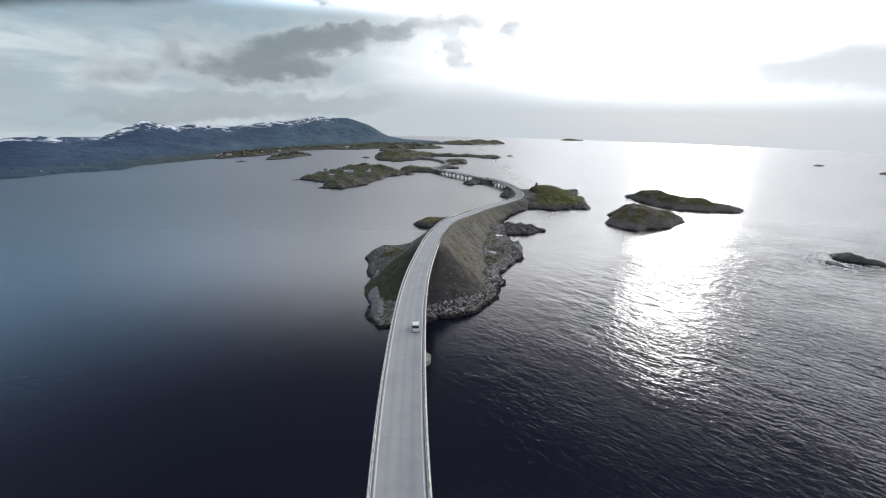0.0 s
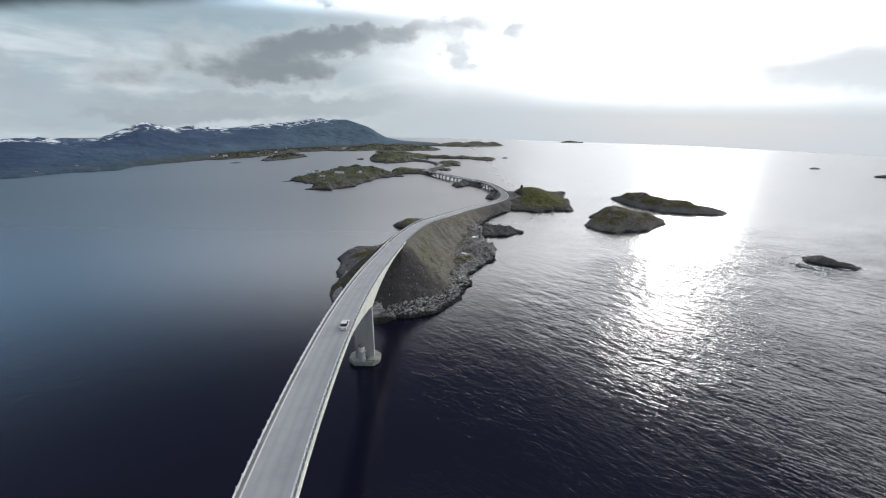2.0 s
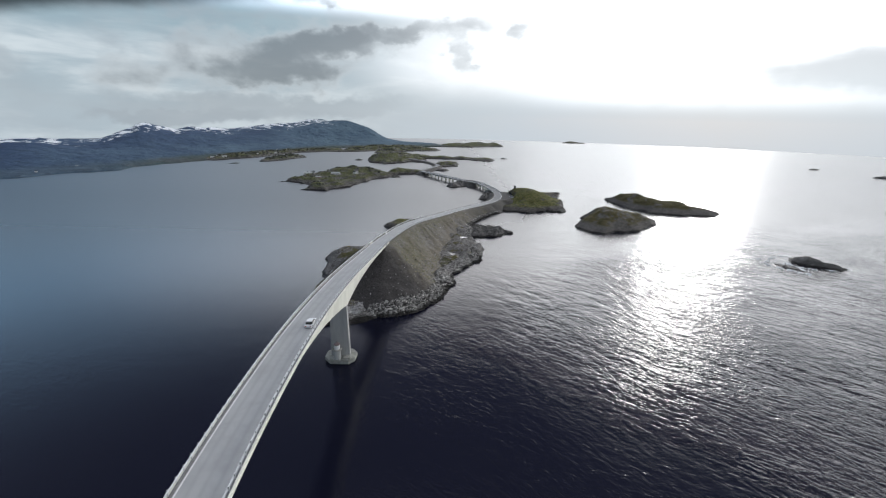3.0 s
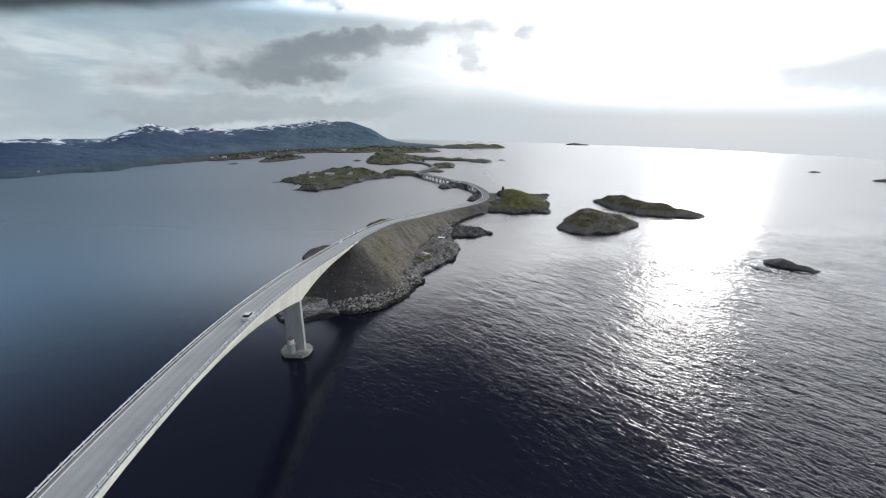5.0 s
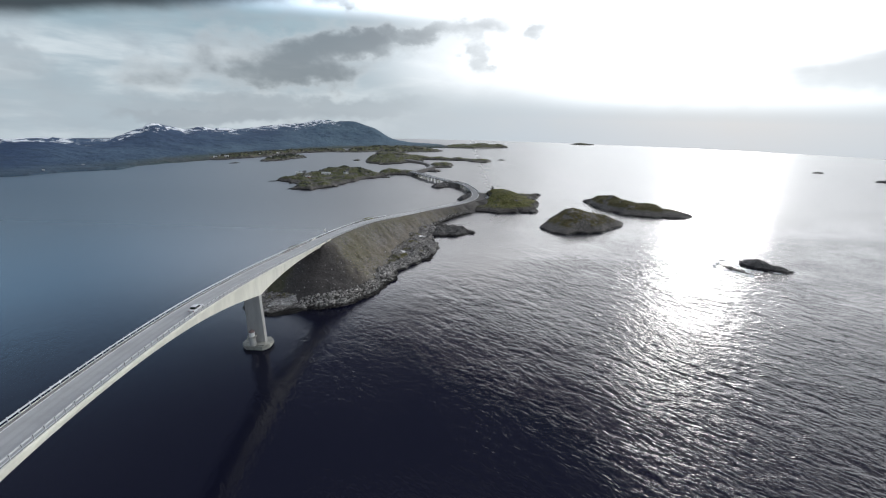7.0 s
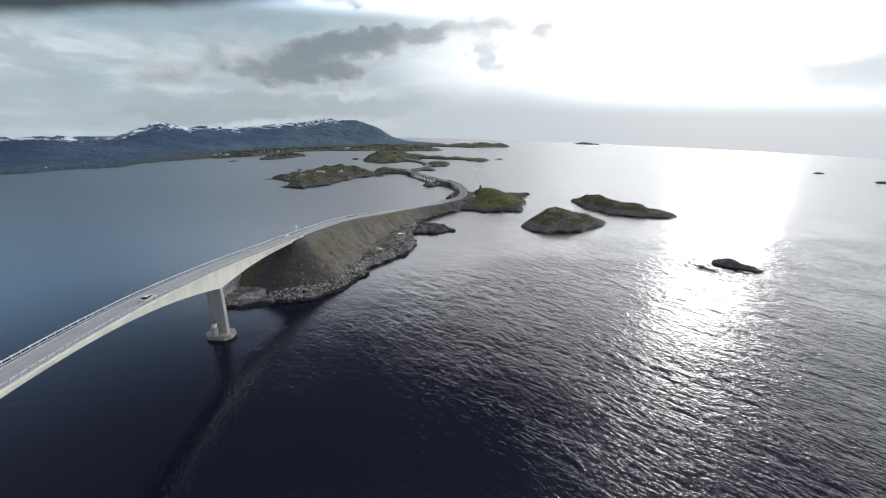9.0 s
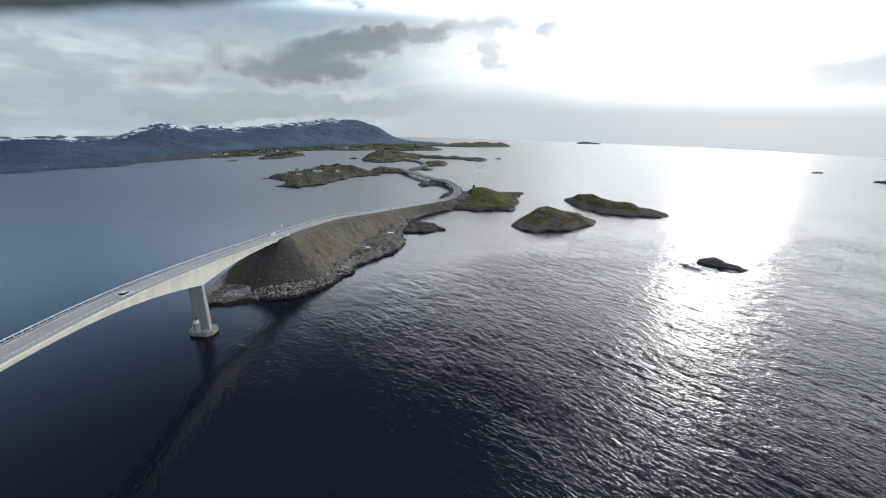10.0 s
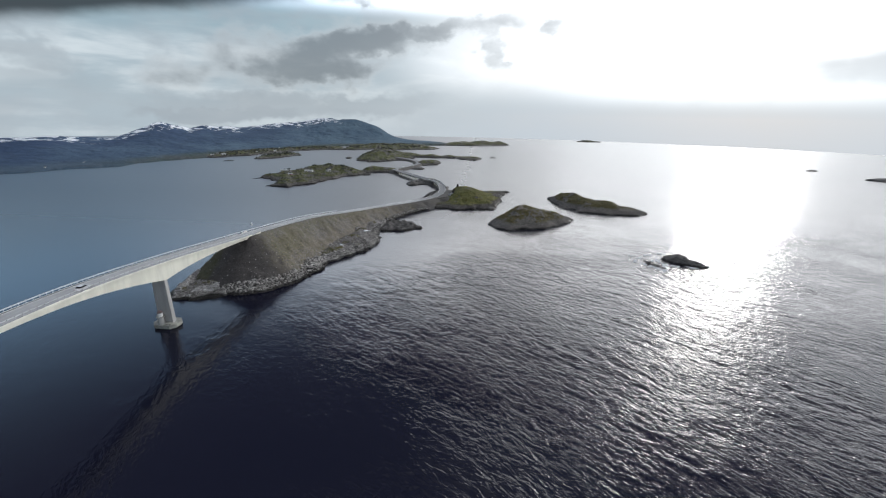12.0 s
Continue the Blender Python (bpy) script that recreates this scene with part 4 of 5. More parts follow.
yard_bm = bmesh.new()
yard_bm.faces.new([yard_bm.verts.new((x, y, 6.42 + sea_z(x, y))) for x, y in YARD])
yard_top = bmesh.ops.extrude_face_region(yard_bm, geom=list(yard_bm.faces))
bmesh.ops.translate(yard_bm, verts=[v for v in yard_top["geom"] if isinstance(v, bmesh.types.BMVert)], vec=(0, 0, -0.5))
bmesh.ops.recalc_face_normals(yard_bm, faces=list(yard_bm.faces))
yard_me = bpy.data.meshes.new("car_park")
yard_bm.to_mesh(yard_me)
yard_bm.free()
yard_me.materials.append(GRAVEL)
tagged(new("car_park", yard_me), "grey gravel parking place beside the road on the headland", "car park", kind="structure")

# the causeway banks that carry the road between the far islets
bank2 = bank_height(362, 424, 5.4, 1.2, 81, 0.3, [(69 + 0.5 * k, 384 + 4 * k, 6.25) for k in range(11)] + [(74, 388 + 4 * k, 6.25) for k in range(8)])
tagged(new("embankment", grid_mesh("embankment", 40, 90, 356, 460, 1.0, bank2, GRAVEL, -1.5)), "grey gravel road embankment by the headland", "embankment", kind="structure")
bank3 = bank_height(602, 828, 5.0, 1.3, 83, 0.4)
tagged(new("embankment", grid_mesh("embankment", -110, 24, 572, 850, 2.0, bank3, GRAVEL, -1.5)), "dark far road causeway", "embankment", kind="structure")


bank4 = bank_height(505, 516, 4.6, 1.2, 85, 0.4)
tagged(new("embankment", grid_mesh("embankment", 5, 65, 485, 540, 1.2, bank4, GRAVEL, -1.5)), "short dark bank between the two viaducts", "embankment", kind="structure")


# ---- road surface and markings ----
def ribbon(name, lo, hi, left, right, lift, mat, thick=0.12):
    st = stations(lo, hi)
    verts, faces, uv = [], [], []
    cols = 9
    for p, a in st:
        for j in range(cols):
            w = left + (right - left) * j / (cols - 1)
            verts.append((p.x + a.x * w, p.y + a.y * w, p.z + lift))
            uv.append((j / (cols - 1), p.y))
        for w in (right, left):
            verts.append((p.x + a.x * w, p.y + a.y * w, p.z + lift - thick))
            uv.append((0.0 if w == left else 1.0, p.y))
    n = cols + 2
    for i in range(len(st) - 1):
        for j in range(n):
            b, c = i * n + j, i * n + (j + 1) % n
            faces.append((b, c, c + n, b + n))
    return fill(name, verts, faces, mat, False, uv)


road = tagged(new("road", ribbon("road", -22, 830, -3.45, 3.45, 0.0, ASPHALT)), "worn grey two-lane asphalt road without a centre line", "road", kind="structure")
for side in (-1, 1):
    lo, hi = sorted((side * 3.30, side * 3.08))
    piece("edge_line", ribbon("edge_line", -22, 690, lo, hi, 0.006, WHITE_LINE, 0.004), road, "white painted edge line")


# ---- the main bridge ----
PIER_Y, ABUT_Y = 118.8, 178.0


def girder_depth(y):
    if y < -12:
        t = max(0.0, 1 - (-12 - y) / 58)
    elif y < PIER_Y:
        t = abs(y - 53.0) / 65.5
    else:
        t = max(0.0, (ABUT_Y - y) / (ABUT_Y - PIER_Y))
    return 1.75 + 5.6 * min(t, 1.0) ** 2.1


def build_bridge():
    bridge = thing("bridge", Matrix.Identity(4), "white curved concrete cantilever bridge with a haunched girder", "bridge")
    st = stations(-22, ABUT_Y)
    verts, faces = [], []
    prof = 8
    for p, a in st:
        d = girder_depth(p.y)
        lower = 2.95
        for w, h in ((-4.0, -0.12), (-4.0, -0.42), (-3.2, -0.62), (-lower, -d), (lower, -d), (3.2, -0.62), (4.0, -0.42), (4.0, -0.12)):
            verts.append((p.x + a.x * w, p.y + a.y * w, p.z + h))
    for i in range(len(st) - 1):
        for j in range(prof):
            b, c = i * prof + j, i * prof + (j + 1) % prof
            faces.append((b, b + prof, c + prof, c))
    faces += [tuple(range(prof)), tuple(reversed(range(len(verts) - prof, len(verts))))]
    piece("girder", fill("girder", verts, faces, CONCRETE), bridge, "white haunched concrete box girder")
    for s in (-1, 1):
        shape = [(s * 3.47, -0.12), (s * 3.47, 0.16), (s * 3.52, 0.2), (s * 3.78, 0.2), (s * 3.78, -0.12)]
        piece("kerb", sweep("kerb", st, shape if s < 0 else shape[::-1], KERB), bridge, "raised dark grey concrete kerb")
        shape = [(s * 3.782, -0.12), (s * 3.782, 0.22), (s * 4.05, 0.20), (s * 4.09, 0.15), (s * 4.09, -0.34), (s * 4.0, -0.34), (s * 4.0, -0.12)]
        piece("edge_beam", sweep("edge_beam", st, shape if s < 0 else shape[::-1], CONCRETE), bridge, "pale concrete edge beam")
    for y in (PIER_Y, -12.0):
        p, a, turn = road_at(y)
        head = math.atan2(a.y, a.x)
        top = p.z - girder_depth(y) + 0.3
        sea = sea_z(p.x, p.y)
        m = Matrix.Translation((p.x, p.y, 0)) @ Matrix.Rotation(head, 4, "Z")
        bm = bmesh.new()
        ring = []
        for z, hw, ht in ((sea + 1.2, 3.1, 0.98), (top, 2.75, 0.85)):
            ring.append([bm.verts.new((sx * hw, sy * ht, z)) for sx, sy in ((-1, -1), (1, -1), (1, 1), (-1, 1))])
        for j in range(4):
            bm.faces.new((ring[0][j], ring[0][(j + 1) % 4], ring[1][(j + 1) % 4], ring[1][j]))
        bm.faces.new(ring[1])
        bm.faces.new(ring[0][::-1])
        bmesh.ops.bevel(bm, geom=[e for e in bm.edges if abs(e.verts[0].co.z - e.verts[1].co.z) > 2], offset=0.12, segments=2, affect="EDGES")
        pier = part("pier", bm, PIER_CONCRETE, bridge, "tall plain concrete wall pier")
        pier.matrix_local = m
        bm = bmesh.new()
        outline = ((-5.0, -1.6), (-3.2, -3.6), (3.2, -3.6), (5.0, -1.6), (5.0, 1.6), (3.2, 3.6), (-3.2, 3.6), (-5.0, 1.6))
        rings = [[bm.verts.new((x * k, y_ * k, z)) for x, y_ in outline] for z, k in ((sea - 2.5, 0.93), (sea + 0.45, 0.93), (sea + 0.5, 1.0), (sea + 1.75, 1.0))]
        for r0, r1 in zip(rings, rings[1:]):
            for j in range(8):
                bm.faces.new((r0[j], r0[(j + 1) % 8], r1[(j + 1) % 8], r1[j]))
        bm.faces.new(rings[-1])
        bm.faces.new(rings[0][::-1])
        bmesh.ops.bevel(bm, geom=[e for e in bm.edges if all(abs(v.co.z - sea - 1.75) < 0.01 for v in e.verts)], offset=0.15, segments=2, affect="EDGES")
        foot = part("footing", bm, FOOTING, bridge, "weathered many-sided concrete footing in the water")
        foot.matrix_local = m
        # raised plinth block on the footing, towards the open sea
        bl = part("plinth", boxed((2.4, 2.2, 0.45), (2.5, -2.1, sea + 1.95), 0.08), FOOTING, bridge)
        bl.matrix_local = m
    # abutment under the land end
    p, a, turn = road_at(ABUT_Y)
    head = math.atan2(a.y, a.x)
    m = Matrix.Translation((p.x, p.y, p.z)) @ Matrix.Rotation(head, 4, "Z")
    ab = part("abutment", boxed((7.7, 1.6, 3.2), (0, 0.9, -1.95), 0.06), CONCRETE, bridge, "low concrete abutment set in the gravel")
    ab.matrix_local = m
    for s in (-1, 1):
        w = part("wing_wall", boxed((0.35, 4.6, 1.7), (s * 3.95, 3.4, -0.72), 0.04), CONCRETE, bridge)
        w.matrix_local = m


build_bridge()


# ---- guard rails: W-beam on posts, each side ----
def build_guardrails():
    pm = bpy.data.meshes.new("post")
    bm = bmesh.new()
    box(bm, (0.13, 0.11, 1.04), (0, 0, 0.52), 0.012)
    box(bm, (0.12, 0.08, 0.30), (-0.09, 0, 0.85))
    bm.to_mesh(pm)
    bm.free()
    pm.materials.append(POST_STEEL)
    for s in (-1, 1):
        st = stations(-22, 270)
        rail = thing("guardrail", Matrix.Translation(st[0][0]), "galvanised steel guard rail on posts along the road edge", "guardrail", "guardrails")
        base = st[0][0]
        rel = [(p - base + Vector((0, 0, 0.2 if p.y < ABUT_Y + 4 else 0.0)), a) for p, a in st]
        w = 3.62
        wave = [(0.00, 0.70), (-0.05, 0.73), (-0.05, 0.79), (0.0, 0.83), (0.0, 0.88), (-0.05, 0.92), (-0.05, 0.98), (0.0, 1.02)]
        beam = [(w + x, z) for x, z in wave] + [(w + x + 0.012, z) for x, z in reversed(wave)]
        prof = [(s * x, z - 0.02) for x, z in beam]
        piece("rail_beam", sweep("rail_beam", rel, prof if s < 0 else prof[::-1], STEEL), rail, "bright corrugated steel beam")
        gap = 1.0
        for (p, a), (p2, a2) in zip(rel, rel[1:]):
            run = (p2 - p).length
            while gap <= run:
                t = gap / run
                ac = a.lerp(a2, t).normalized()
                ob = piece("post", pm, rail)
                ob.matrix_local = Matrix.Translation(p.lerp(p2, t) + ac * s * (w + 0.15)) @ Matrix.Rotation(math.atan2(ac.y, ac.x) + (math.pi if s < 0 else 0), 4, "Z")
                gap += 2.0
            gap -= run


build_guardrails()


# ---- far viaducts ----
def build_viaduct(lo, hi, spacing, label):
    st = stations(lo, hi)
    v = thing("viaduct", Matrix.Identity(4), label, "viaduct", "viaducts")
    piece("deck", sweep("deck", st, [(-3.9, -0.13), (-3.9, -0.55), (-2.2, -0.95), (2.2, -0.95), (3.9, -0.55), (3.9, -0.13)], CONCRETE), v, "pale concrete deck slab")
    for s in (-1, 1):
        shape = [(s * 3.50, -0.13), (s * 3.50, 0.22), (s * 4.0, 0.22), (s * 4.0, -0.35), (s * 3.9, -0.35), (s * 3.9, -0.13)]
        piece("kerb", sweep("kerb", st, shape if s < 0 else shape[::-1], KERB), v)
        rail = [(s * 3.72, 0.62), (s * 3.72, 0.95), (s * 3.80, 0.95), (s * 3.80, 0.62)]
        piece("railing", sweep("railing", st, rail if s < 0 else rail[::-1], STEEL), v, "steel railing")
    dist, last = spacing * 0.5, None
    for p, a in st:
        if last is not None:
            dist += (p - last).length
        last = p
        if dist >= spacing:
            dist -= spacing
            sea = sea_z(p.x, p.y)
            height = p.z - 1.1 - sea + 2.0
            ob = part("pier", boxed((2.2, 0.55, height), (0, 0, sea - 2.0 + height / 2), 0.05), CONCRETE, v, "white concrete wall pier")
            ob.matrix_local = Matrix.Translation((p.x, p.y, 0)) @ Matrix.Rotation(math.atan2(a.y, a.x), 4, "Z")


build_viaduct(422, 507, 9.0, "low white concrete viaduct beside the headland")
build_viaduct(515, 604, 9.0, "low white concrete viaduct on many piers")


# ---- riprap along the shore ----
def stone_mesh(name, seed, squash=0.7):
    r = random.Random(seed)
    bm = bmesh.new()
    for _ in range(11):
        d = Vector((r.gauss(0, 1), r.gauss(0, 1), r.gauss(0, 1))).normalized() * r.uniform(0.42, 0.62)
        bm.verts.new((d.x * 1.25, d.y, d.z * squash))
    hull = bmesh.ops.convex_hull(bm, input=list(bm.verts))
    bmesh.ops.delete(bm, geom=[v for v in hull["geom_interior"] if isinstance(v, bmesh.types.BMVert)], context="VERTS")
    me = bpy.data.meshes.new(name)
    bm.to_mesh(me)
    bm.free()
    me.materials.append(BOULDER)
    return me


STONES = [stone_mesh("boulder", 100 + i, 0.6 + 0.06 * i) for i in range(6)]
SHORE = [(-16, 149), (-11, 153.5), (-6, 157.5), (4.5, 165), (12.5, 177), (17, 188), (21.5, 207), (28, 219), (33, 231)]
BAY = [(22, 262), (26, 292), (33, 306), (40, 320), (49, 336), (58, 350)]


def along(points, t):
    seg = [math.dist(a, b) for a, b in zip(points, points[1:])]
    d = t * sum(seg)
    for (a, b), n in zip(zip(points, points[1:]), seg):
        if d <= n:
            u = Vector((b[0] - a[0], b[1] - a[1], 0)) / n
            return Vector((a[0], a[1], 0)) + u * d, Vector((-u.y, u.x, 0))
        d -= n
    return Vector((*points[-1], 0)), Vector((-u.y, u.x, 0))


def ground(x, y):
    ax, ay = np.array([x], float), np.array([y], float)
    return max(float(main_h(ax, ay)[0]), float(bank_h(ax, ay)[0]))


def ground_of(x, y):
    return np.maximum(main_h(x, y), bank_h(x, y))


def build_riprap():
    r = random.Random(7)
    verts, faces, singles = [], [], 0
    tmpl = [([v.co.copy() for v in me.vertices], [tuple(p.vertices) for p in me.polygons]) for me in STONES]
    for path, count, width in ((SHORE, 5600, 6.0), (BAY, 1800, 3.0)):
        # where the ground meets the water, for 200 places along the shore
        seats = [along(path, (i + 0.5) / 200) for i in range(200)]
        offs = np.arange(-6.0, 6.0, 0.5)
        gx = np.array([[p.x + n.x * e for e in offs] for p, n in seats])
        gy = np.array([[p.y + n.y * e for e in offs] for p, n in seats])
        dry = ground_of(gx, gy) > 0.0
        edge = np.where(dry.any(1), offs[dry.argmax(1)], 0.0)
        spots = []
        for _ in range(count):
            t = r.random()
            p, n = along(path, t)
            off = edge[min(199, int(t * 200))] - 0.7 + r.random() ** 1.25 * width
            spots.append((p.x + n.x * off, p.y + n.y * off))
        sx, sy = np.array(spots).T
        for x, y, z in zip(sx, sy, ground_of(sx, sy)):
            x, y, z = float(x), float(y), float(z)
            if z < -0.8:
                continue
            big = path is SHORE and singles < 260 and r.random() < 0.09
            size = r.uniform(1.1, 1.9) if big else 0.42 + 0.8 * r.random() ** 2
            m = Matrix.Translation((x, y, max(z, -0.3) + sea_z(x, y) + size * r.uniform(0.05, 0.25))) @ Euler((r.uniform(-0.5, 0.5), r.uniform(-0.5, 0.5), r.uniform(0, 6.3))).to_matrix().to_4x4() @ Matrix.Diagonal((size * 1.2, size * r.uniform(0.55, 0.9), size * r.uniform(0.7, 1.0), 1))
            k = r.randrange(6)
            if big:
                ob = piece("boulder", STONES[k], bank)
                ob.matrix_local = m
                singles += 1
            else:
                b = len(verts)
                verts += [m @ v for v in tmpl[k][0]]
                faces += [tuple(b + j for j in f) for f in tmpl[k][1]]
    # loose rubble scattered over the lower slopes of the bank
    sx = np.array([r.uniform(-48, 60) for _ in range(5200)])
    sy = np.array([r.uniform(150, 345) for _ in range(5200)])
    for x, y, z in zip(sx.tolist(), sy.tolist(), bank_h(sx, sy).tolist()):
        if not 1.2 < z < 19 or r.random() < (z - 1.5) / 18:
            continue
        size = 0.22 + 0.55 * r.random() ** 2.5
        m = Matrix.Translation((x, y, z + sea_z(x, y) + size * 0.12)) @ Euler((r.uniform(-0.6, 0.6), r.uniform(-0.6, 0.6), r.uniform(0, 6.3))).to_matrix().to_4x4() @ Matrix.Diagonal((size, size * r.uniform(0.6, 1.0), size, 1))
        k = r.randrange(6)
        b = len(verts)
        verts += [m @ v for v in tmpl[k][0]]
        faces += [tuple(b + j for j in f) for f in tmpl[k][1]]
    me = fill("small_boulders", verts, faces, BOULDER)
    tagged(new("small_boulders", me), "grey broken riprap stones along the shore", "stones", kind="stuff")


build_riprap()


def build_tufts():
    """Thin grass tufts over the older part of the bank."""
    r = random.Random(17)
    m, k, b = material("bank_grass_tuft", 0.9)
    isl = k.nodes.new("ShaderNodeNewGeometry").outputs["Random Per Island"]
    k.put(b.inputs["Base Color"], k.mix(isl, (0.120, 0.122, 0.062), (0.280, 0.250, 0.175)))
    xs, ys = np.array([r.uniform(-20, 66) for _ in range(9000)]), np.array([r.uniform(166, 362) for _ in range(9000)])
    patch = fbm(xs, ys, 14.0, 4, 71)
    verts, faces = [], []
    for x, y, z, q in zip(xs.tolist(), ys.tolist(), bank_h(xs, ys).tolist(), patch.tolist()):
        edge = min(math.hypot(x - c[0], y - c[1]) for c in LINE_XYZ[LINE_XYZ[:, 1] < 372][::4].tolist())
        if z < 2.6 or edge < 6.0 or q < -0.15 + 0.5 * r.random() - 0.25 or y + 0.62 * x < 172 + 8 * r.random():
            continue
        n, w, h, base = 5, r.uniform(0.25, 0.8), r.uniform(0.08, 0.22), len(verts)
        lean = (r.uniform(-0.15, 0.15), r.uniform(-0.15, 0.15))
        zz = z + sea_z(x, y) - 0.06
        for i in range(n):
            t = 2 * math.pi * i / n + r.uniform(-0.4, 0.4)
            verts.append((x + w * math.cos(t), y + w * math.sin(t), zz))
        for i in range(n):
            t = 2 * math.pi * i / n + 0.5
            verts.append((x + 0.55 * w * math.cos(t) + lean[0], y + 0.55 * w * math.sin(t) + lean[1], zz + h * r.uniform(0.6, 1.2)))
        verts.append((x + lean[0], y + lean[1], zz + h * 1.15))
        for i in range(n):
            j = (i + 1) % n
            faces += [(base + i, base + j, base + n + j, base + n + i), (base + n + i, base + n + j, base + 2 * n)]
    tagged(new("bank_grass", fill("bank_grass", verts, faces, m)), "thin yellow-green grass tufts on the gravel bank", "grass", kind="stuff")


build_tufts()


# ---- light on the pier footing ----
def build_beacon():
    p, a, _ = road_at(PIER_Y)
    head = math.atan2(a.y, a.x)
    base = Matrix.Translation((p.x, p.y, sea_z(p.x, p.y) + 1.75)) @ Matrix.Rotation(head, 4, "Z") @ Matrix.Translation((-0.6, -2.45, 0)) @ Matrix.Diagonal((1.25, 1.25, 1.25, 1))
    b = thing("harbour_light", base, "small white drum-shaped harbour light with a dull reddish roof", "beacon")
    part("column", drum(bmesh.new(), 0.95, 0.85, 2.6, (0, 0, 1.3)), PIER_CONCRETE, b, "grey concrete column")
    part("platform", drum(bmesh.new(), 1.25, 1.25, 0.16, (0, 0, 2.67)), FOOTING, b)
    part("drum", drum(bmesh.new(), 0.74, 0.74, 1.25, (0, 0, 3.36)), WHITE_PAINT, b, "white painted drum")
    part("band", drum(bmesh.new(), 0.78, 0.78, 0.16, (0, 0, 4.06)), RUST_ROOF, b, "narrow dull red band")
    part("roof", drum(bmesh.new(), 0.84, 0.15, 0.55, (0, 0, 4.42)), RUST_ROOF, b, "dull reddish conical roof")
    part("knob", drum(bmesh.new(), 0.10, 0.06, 0.25, (0, 0, 4.80), 10), RUST_ROOF, b)


build_beacon()


# ---- mast at the bridge end ----
def build_mast():
    p, a, _ = road_at(176.5)
    foot = p + a * 4.25 + Vector((0, 0, -0.25))
    m = thing("mast", Matrix.Translation(foot), "slim grey mast with a white panel at the bridge end", "mast")
    part("pole", drum(bmesh.new(), 0.05, 0.03, 6.6, (0, 0, 3.3), 10), STEEL, m)
    pan = part("panel", boxed((0.12, 0.95, 1.4), (0, 0, 0), 0.02), WHITE_PAINT, m, "white tilted panel")
    pan.matrix_local = pose(0.1, 0, 6.3, 18, 0, -20)
    part("bracket", boxed((0.2, 0.06, 0.06), (0.05, 0, 6.3)), POST_STEEL, m)
    part("foot_plate", boxed((0.4, 0.4, 0.12), (0, 0, 0.06), 0.01), POST_STEEL, m)


build_mast()


# ---- vehicles ----
def build_car(name, m, paint, label, tall=1.45, long=4.4):
    car = thing(name, m, label, "car", "cars")
    w, half = 1.78, long / 2

    def hull(rows):
        bm = bmesh.new()
        rings = [[bm.verts.new((sx * ww / 2, y, z)) for sx, ww, z in ((-1, wl, zl), (1, wl, zl), (1, wh, zh), (-1, wh, zh))] for y, wl, zl, wh, zh in rows]
        for r0, r1 in zip(rings, rings[1:]):
            for j in range(4):
                bm.faces.new((r0[j], r0[(j + 1) % 4], r1[(j + 1) % 4], r1[j]))
        bm.faces.new(rings[0][::-1])
        bm.faces.new(rings[-1])
        bmesh.ops.recalc_face_normals(bm, faces=bm.faces)
        bmesh.ops.bevel(bm, geom=list(bm.edges), offset=0.05, segments=2, affect="EDGES")
        return bm
    part("body", hull([(-half, w * 0.88, 0.32, w * 0.84, 0.86), (-half + 0.25, w, 0.22, w * 0.95, 0.95), (-0.9, w, 0.2, w * 0.96, 0.93), (0.9, w, 0.2, w * 0.96, 0.92),
                       (half - 0.35, w, 0.22, w * 0.92, 0.80), (half, w * 0.84, 0.34, w * 0.80, 0.66)]), paint, car, "painted car body")
    part("windows", hull([(-half + 0.45, w * 0.86, 0.88, w * 0.80, 0.95), (-half + 0.95, w * 0.92, 0.88, w * 0.76, tall - 0.05), (0.25, w * 0.92, 0.88, w * 0.76, tall - 0.04),
                          (1.05, w * 0.90, 0.86, w * 0.84, 0.93)]), GLASS, car, "dark windows")
    part("roof", boxed((w * 0.75, 1.45, 0.07), (0, -0.45, tall - 0.02), 0.03), paint, car)
    for sx in (-1, 1):
        for y in (-half + 0.8, half - 0.85):
            bm = bmesh.new()
            bmesh.ops.create_cone(bm, cap_ends=True, segments=18, radius1=0.32, radius2=0.32, depth=0.2, matrix=Matrix.Translation((sx * 0.8, y, 0.32)) @ Matrix.Rotation(math.pi / 2, 4, "Y"))
            wheel = part("wheel", bm, RUBBER, car)
            bm = bmesh.new()
            bmesh.ops.create_cone(bm, cap_ends=True, segments=14, radius1=0.2, radius2=0.2, depth=0.05, matrix=Matrix.Translation((sx * 0.885, y, 0.32)) @ Matrix.Rotation(math.pi / 2, 4, "Y"))
            part("rim", bm, STEEL, wheel, "steel rim")
        part("tail_light", boxed((0.3, 0.08, 0.16), (sx * 0.6, -half + 0.01, 0.74), 0.02), LAMP_RED, car, "red tail light")
        part("headlight", boxed((0.34, 0.10, 0.12), (sx * 0.55, half - 0.03, 0.58), 0.02), WHITE_PAINT, car)
    return car


p, a, _ = road_at(86.0)
d = math.atan2(a.y, a.x)
build_car("car", Matrix.Translation(p + a * 1.75) @ Matrix.Rotation(d, 4, "Z"), CAR_WHITE, "white hatchback driving over the bridge")
for x, y, turn, paint, label in ((75.5, 394, 62, CAR_WHITE, "white car parked by the headland"), (77.5, 408, 20, CAR_DARK, "dark car parked by the headland"),
                                 (77.0, 415, 25, CAR_DARK, "dark estate car parked by the headland")):
    build_car("car", pose(x, y, 6.42 + sea_z(x, y), 0, 0, turn), paint, label)


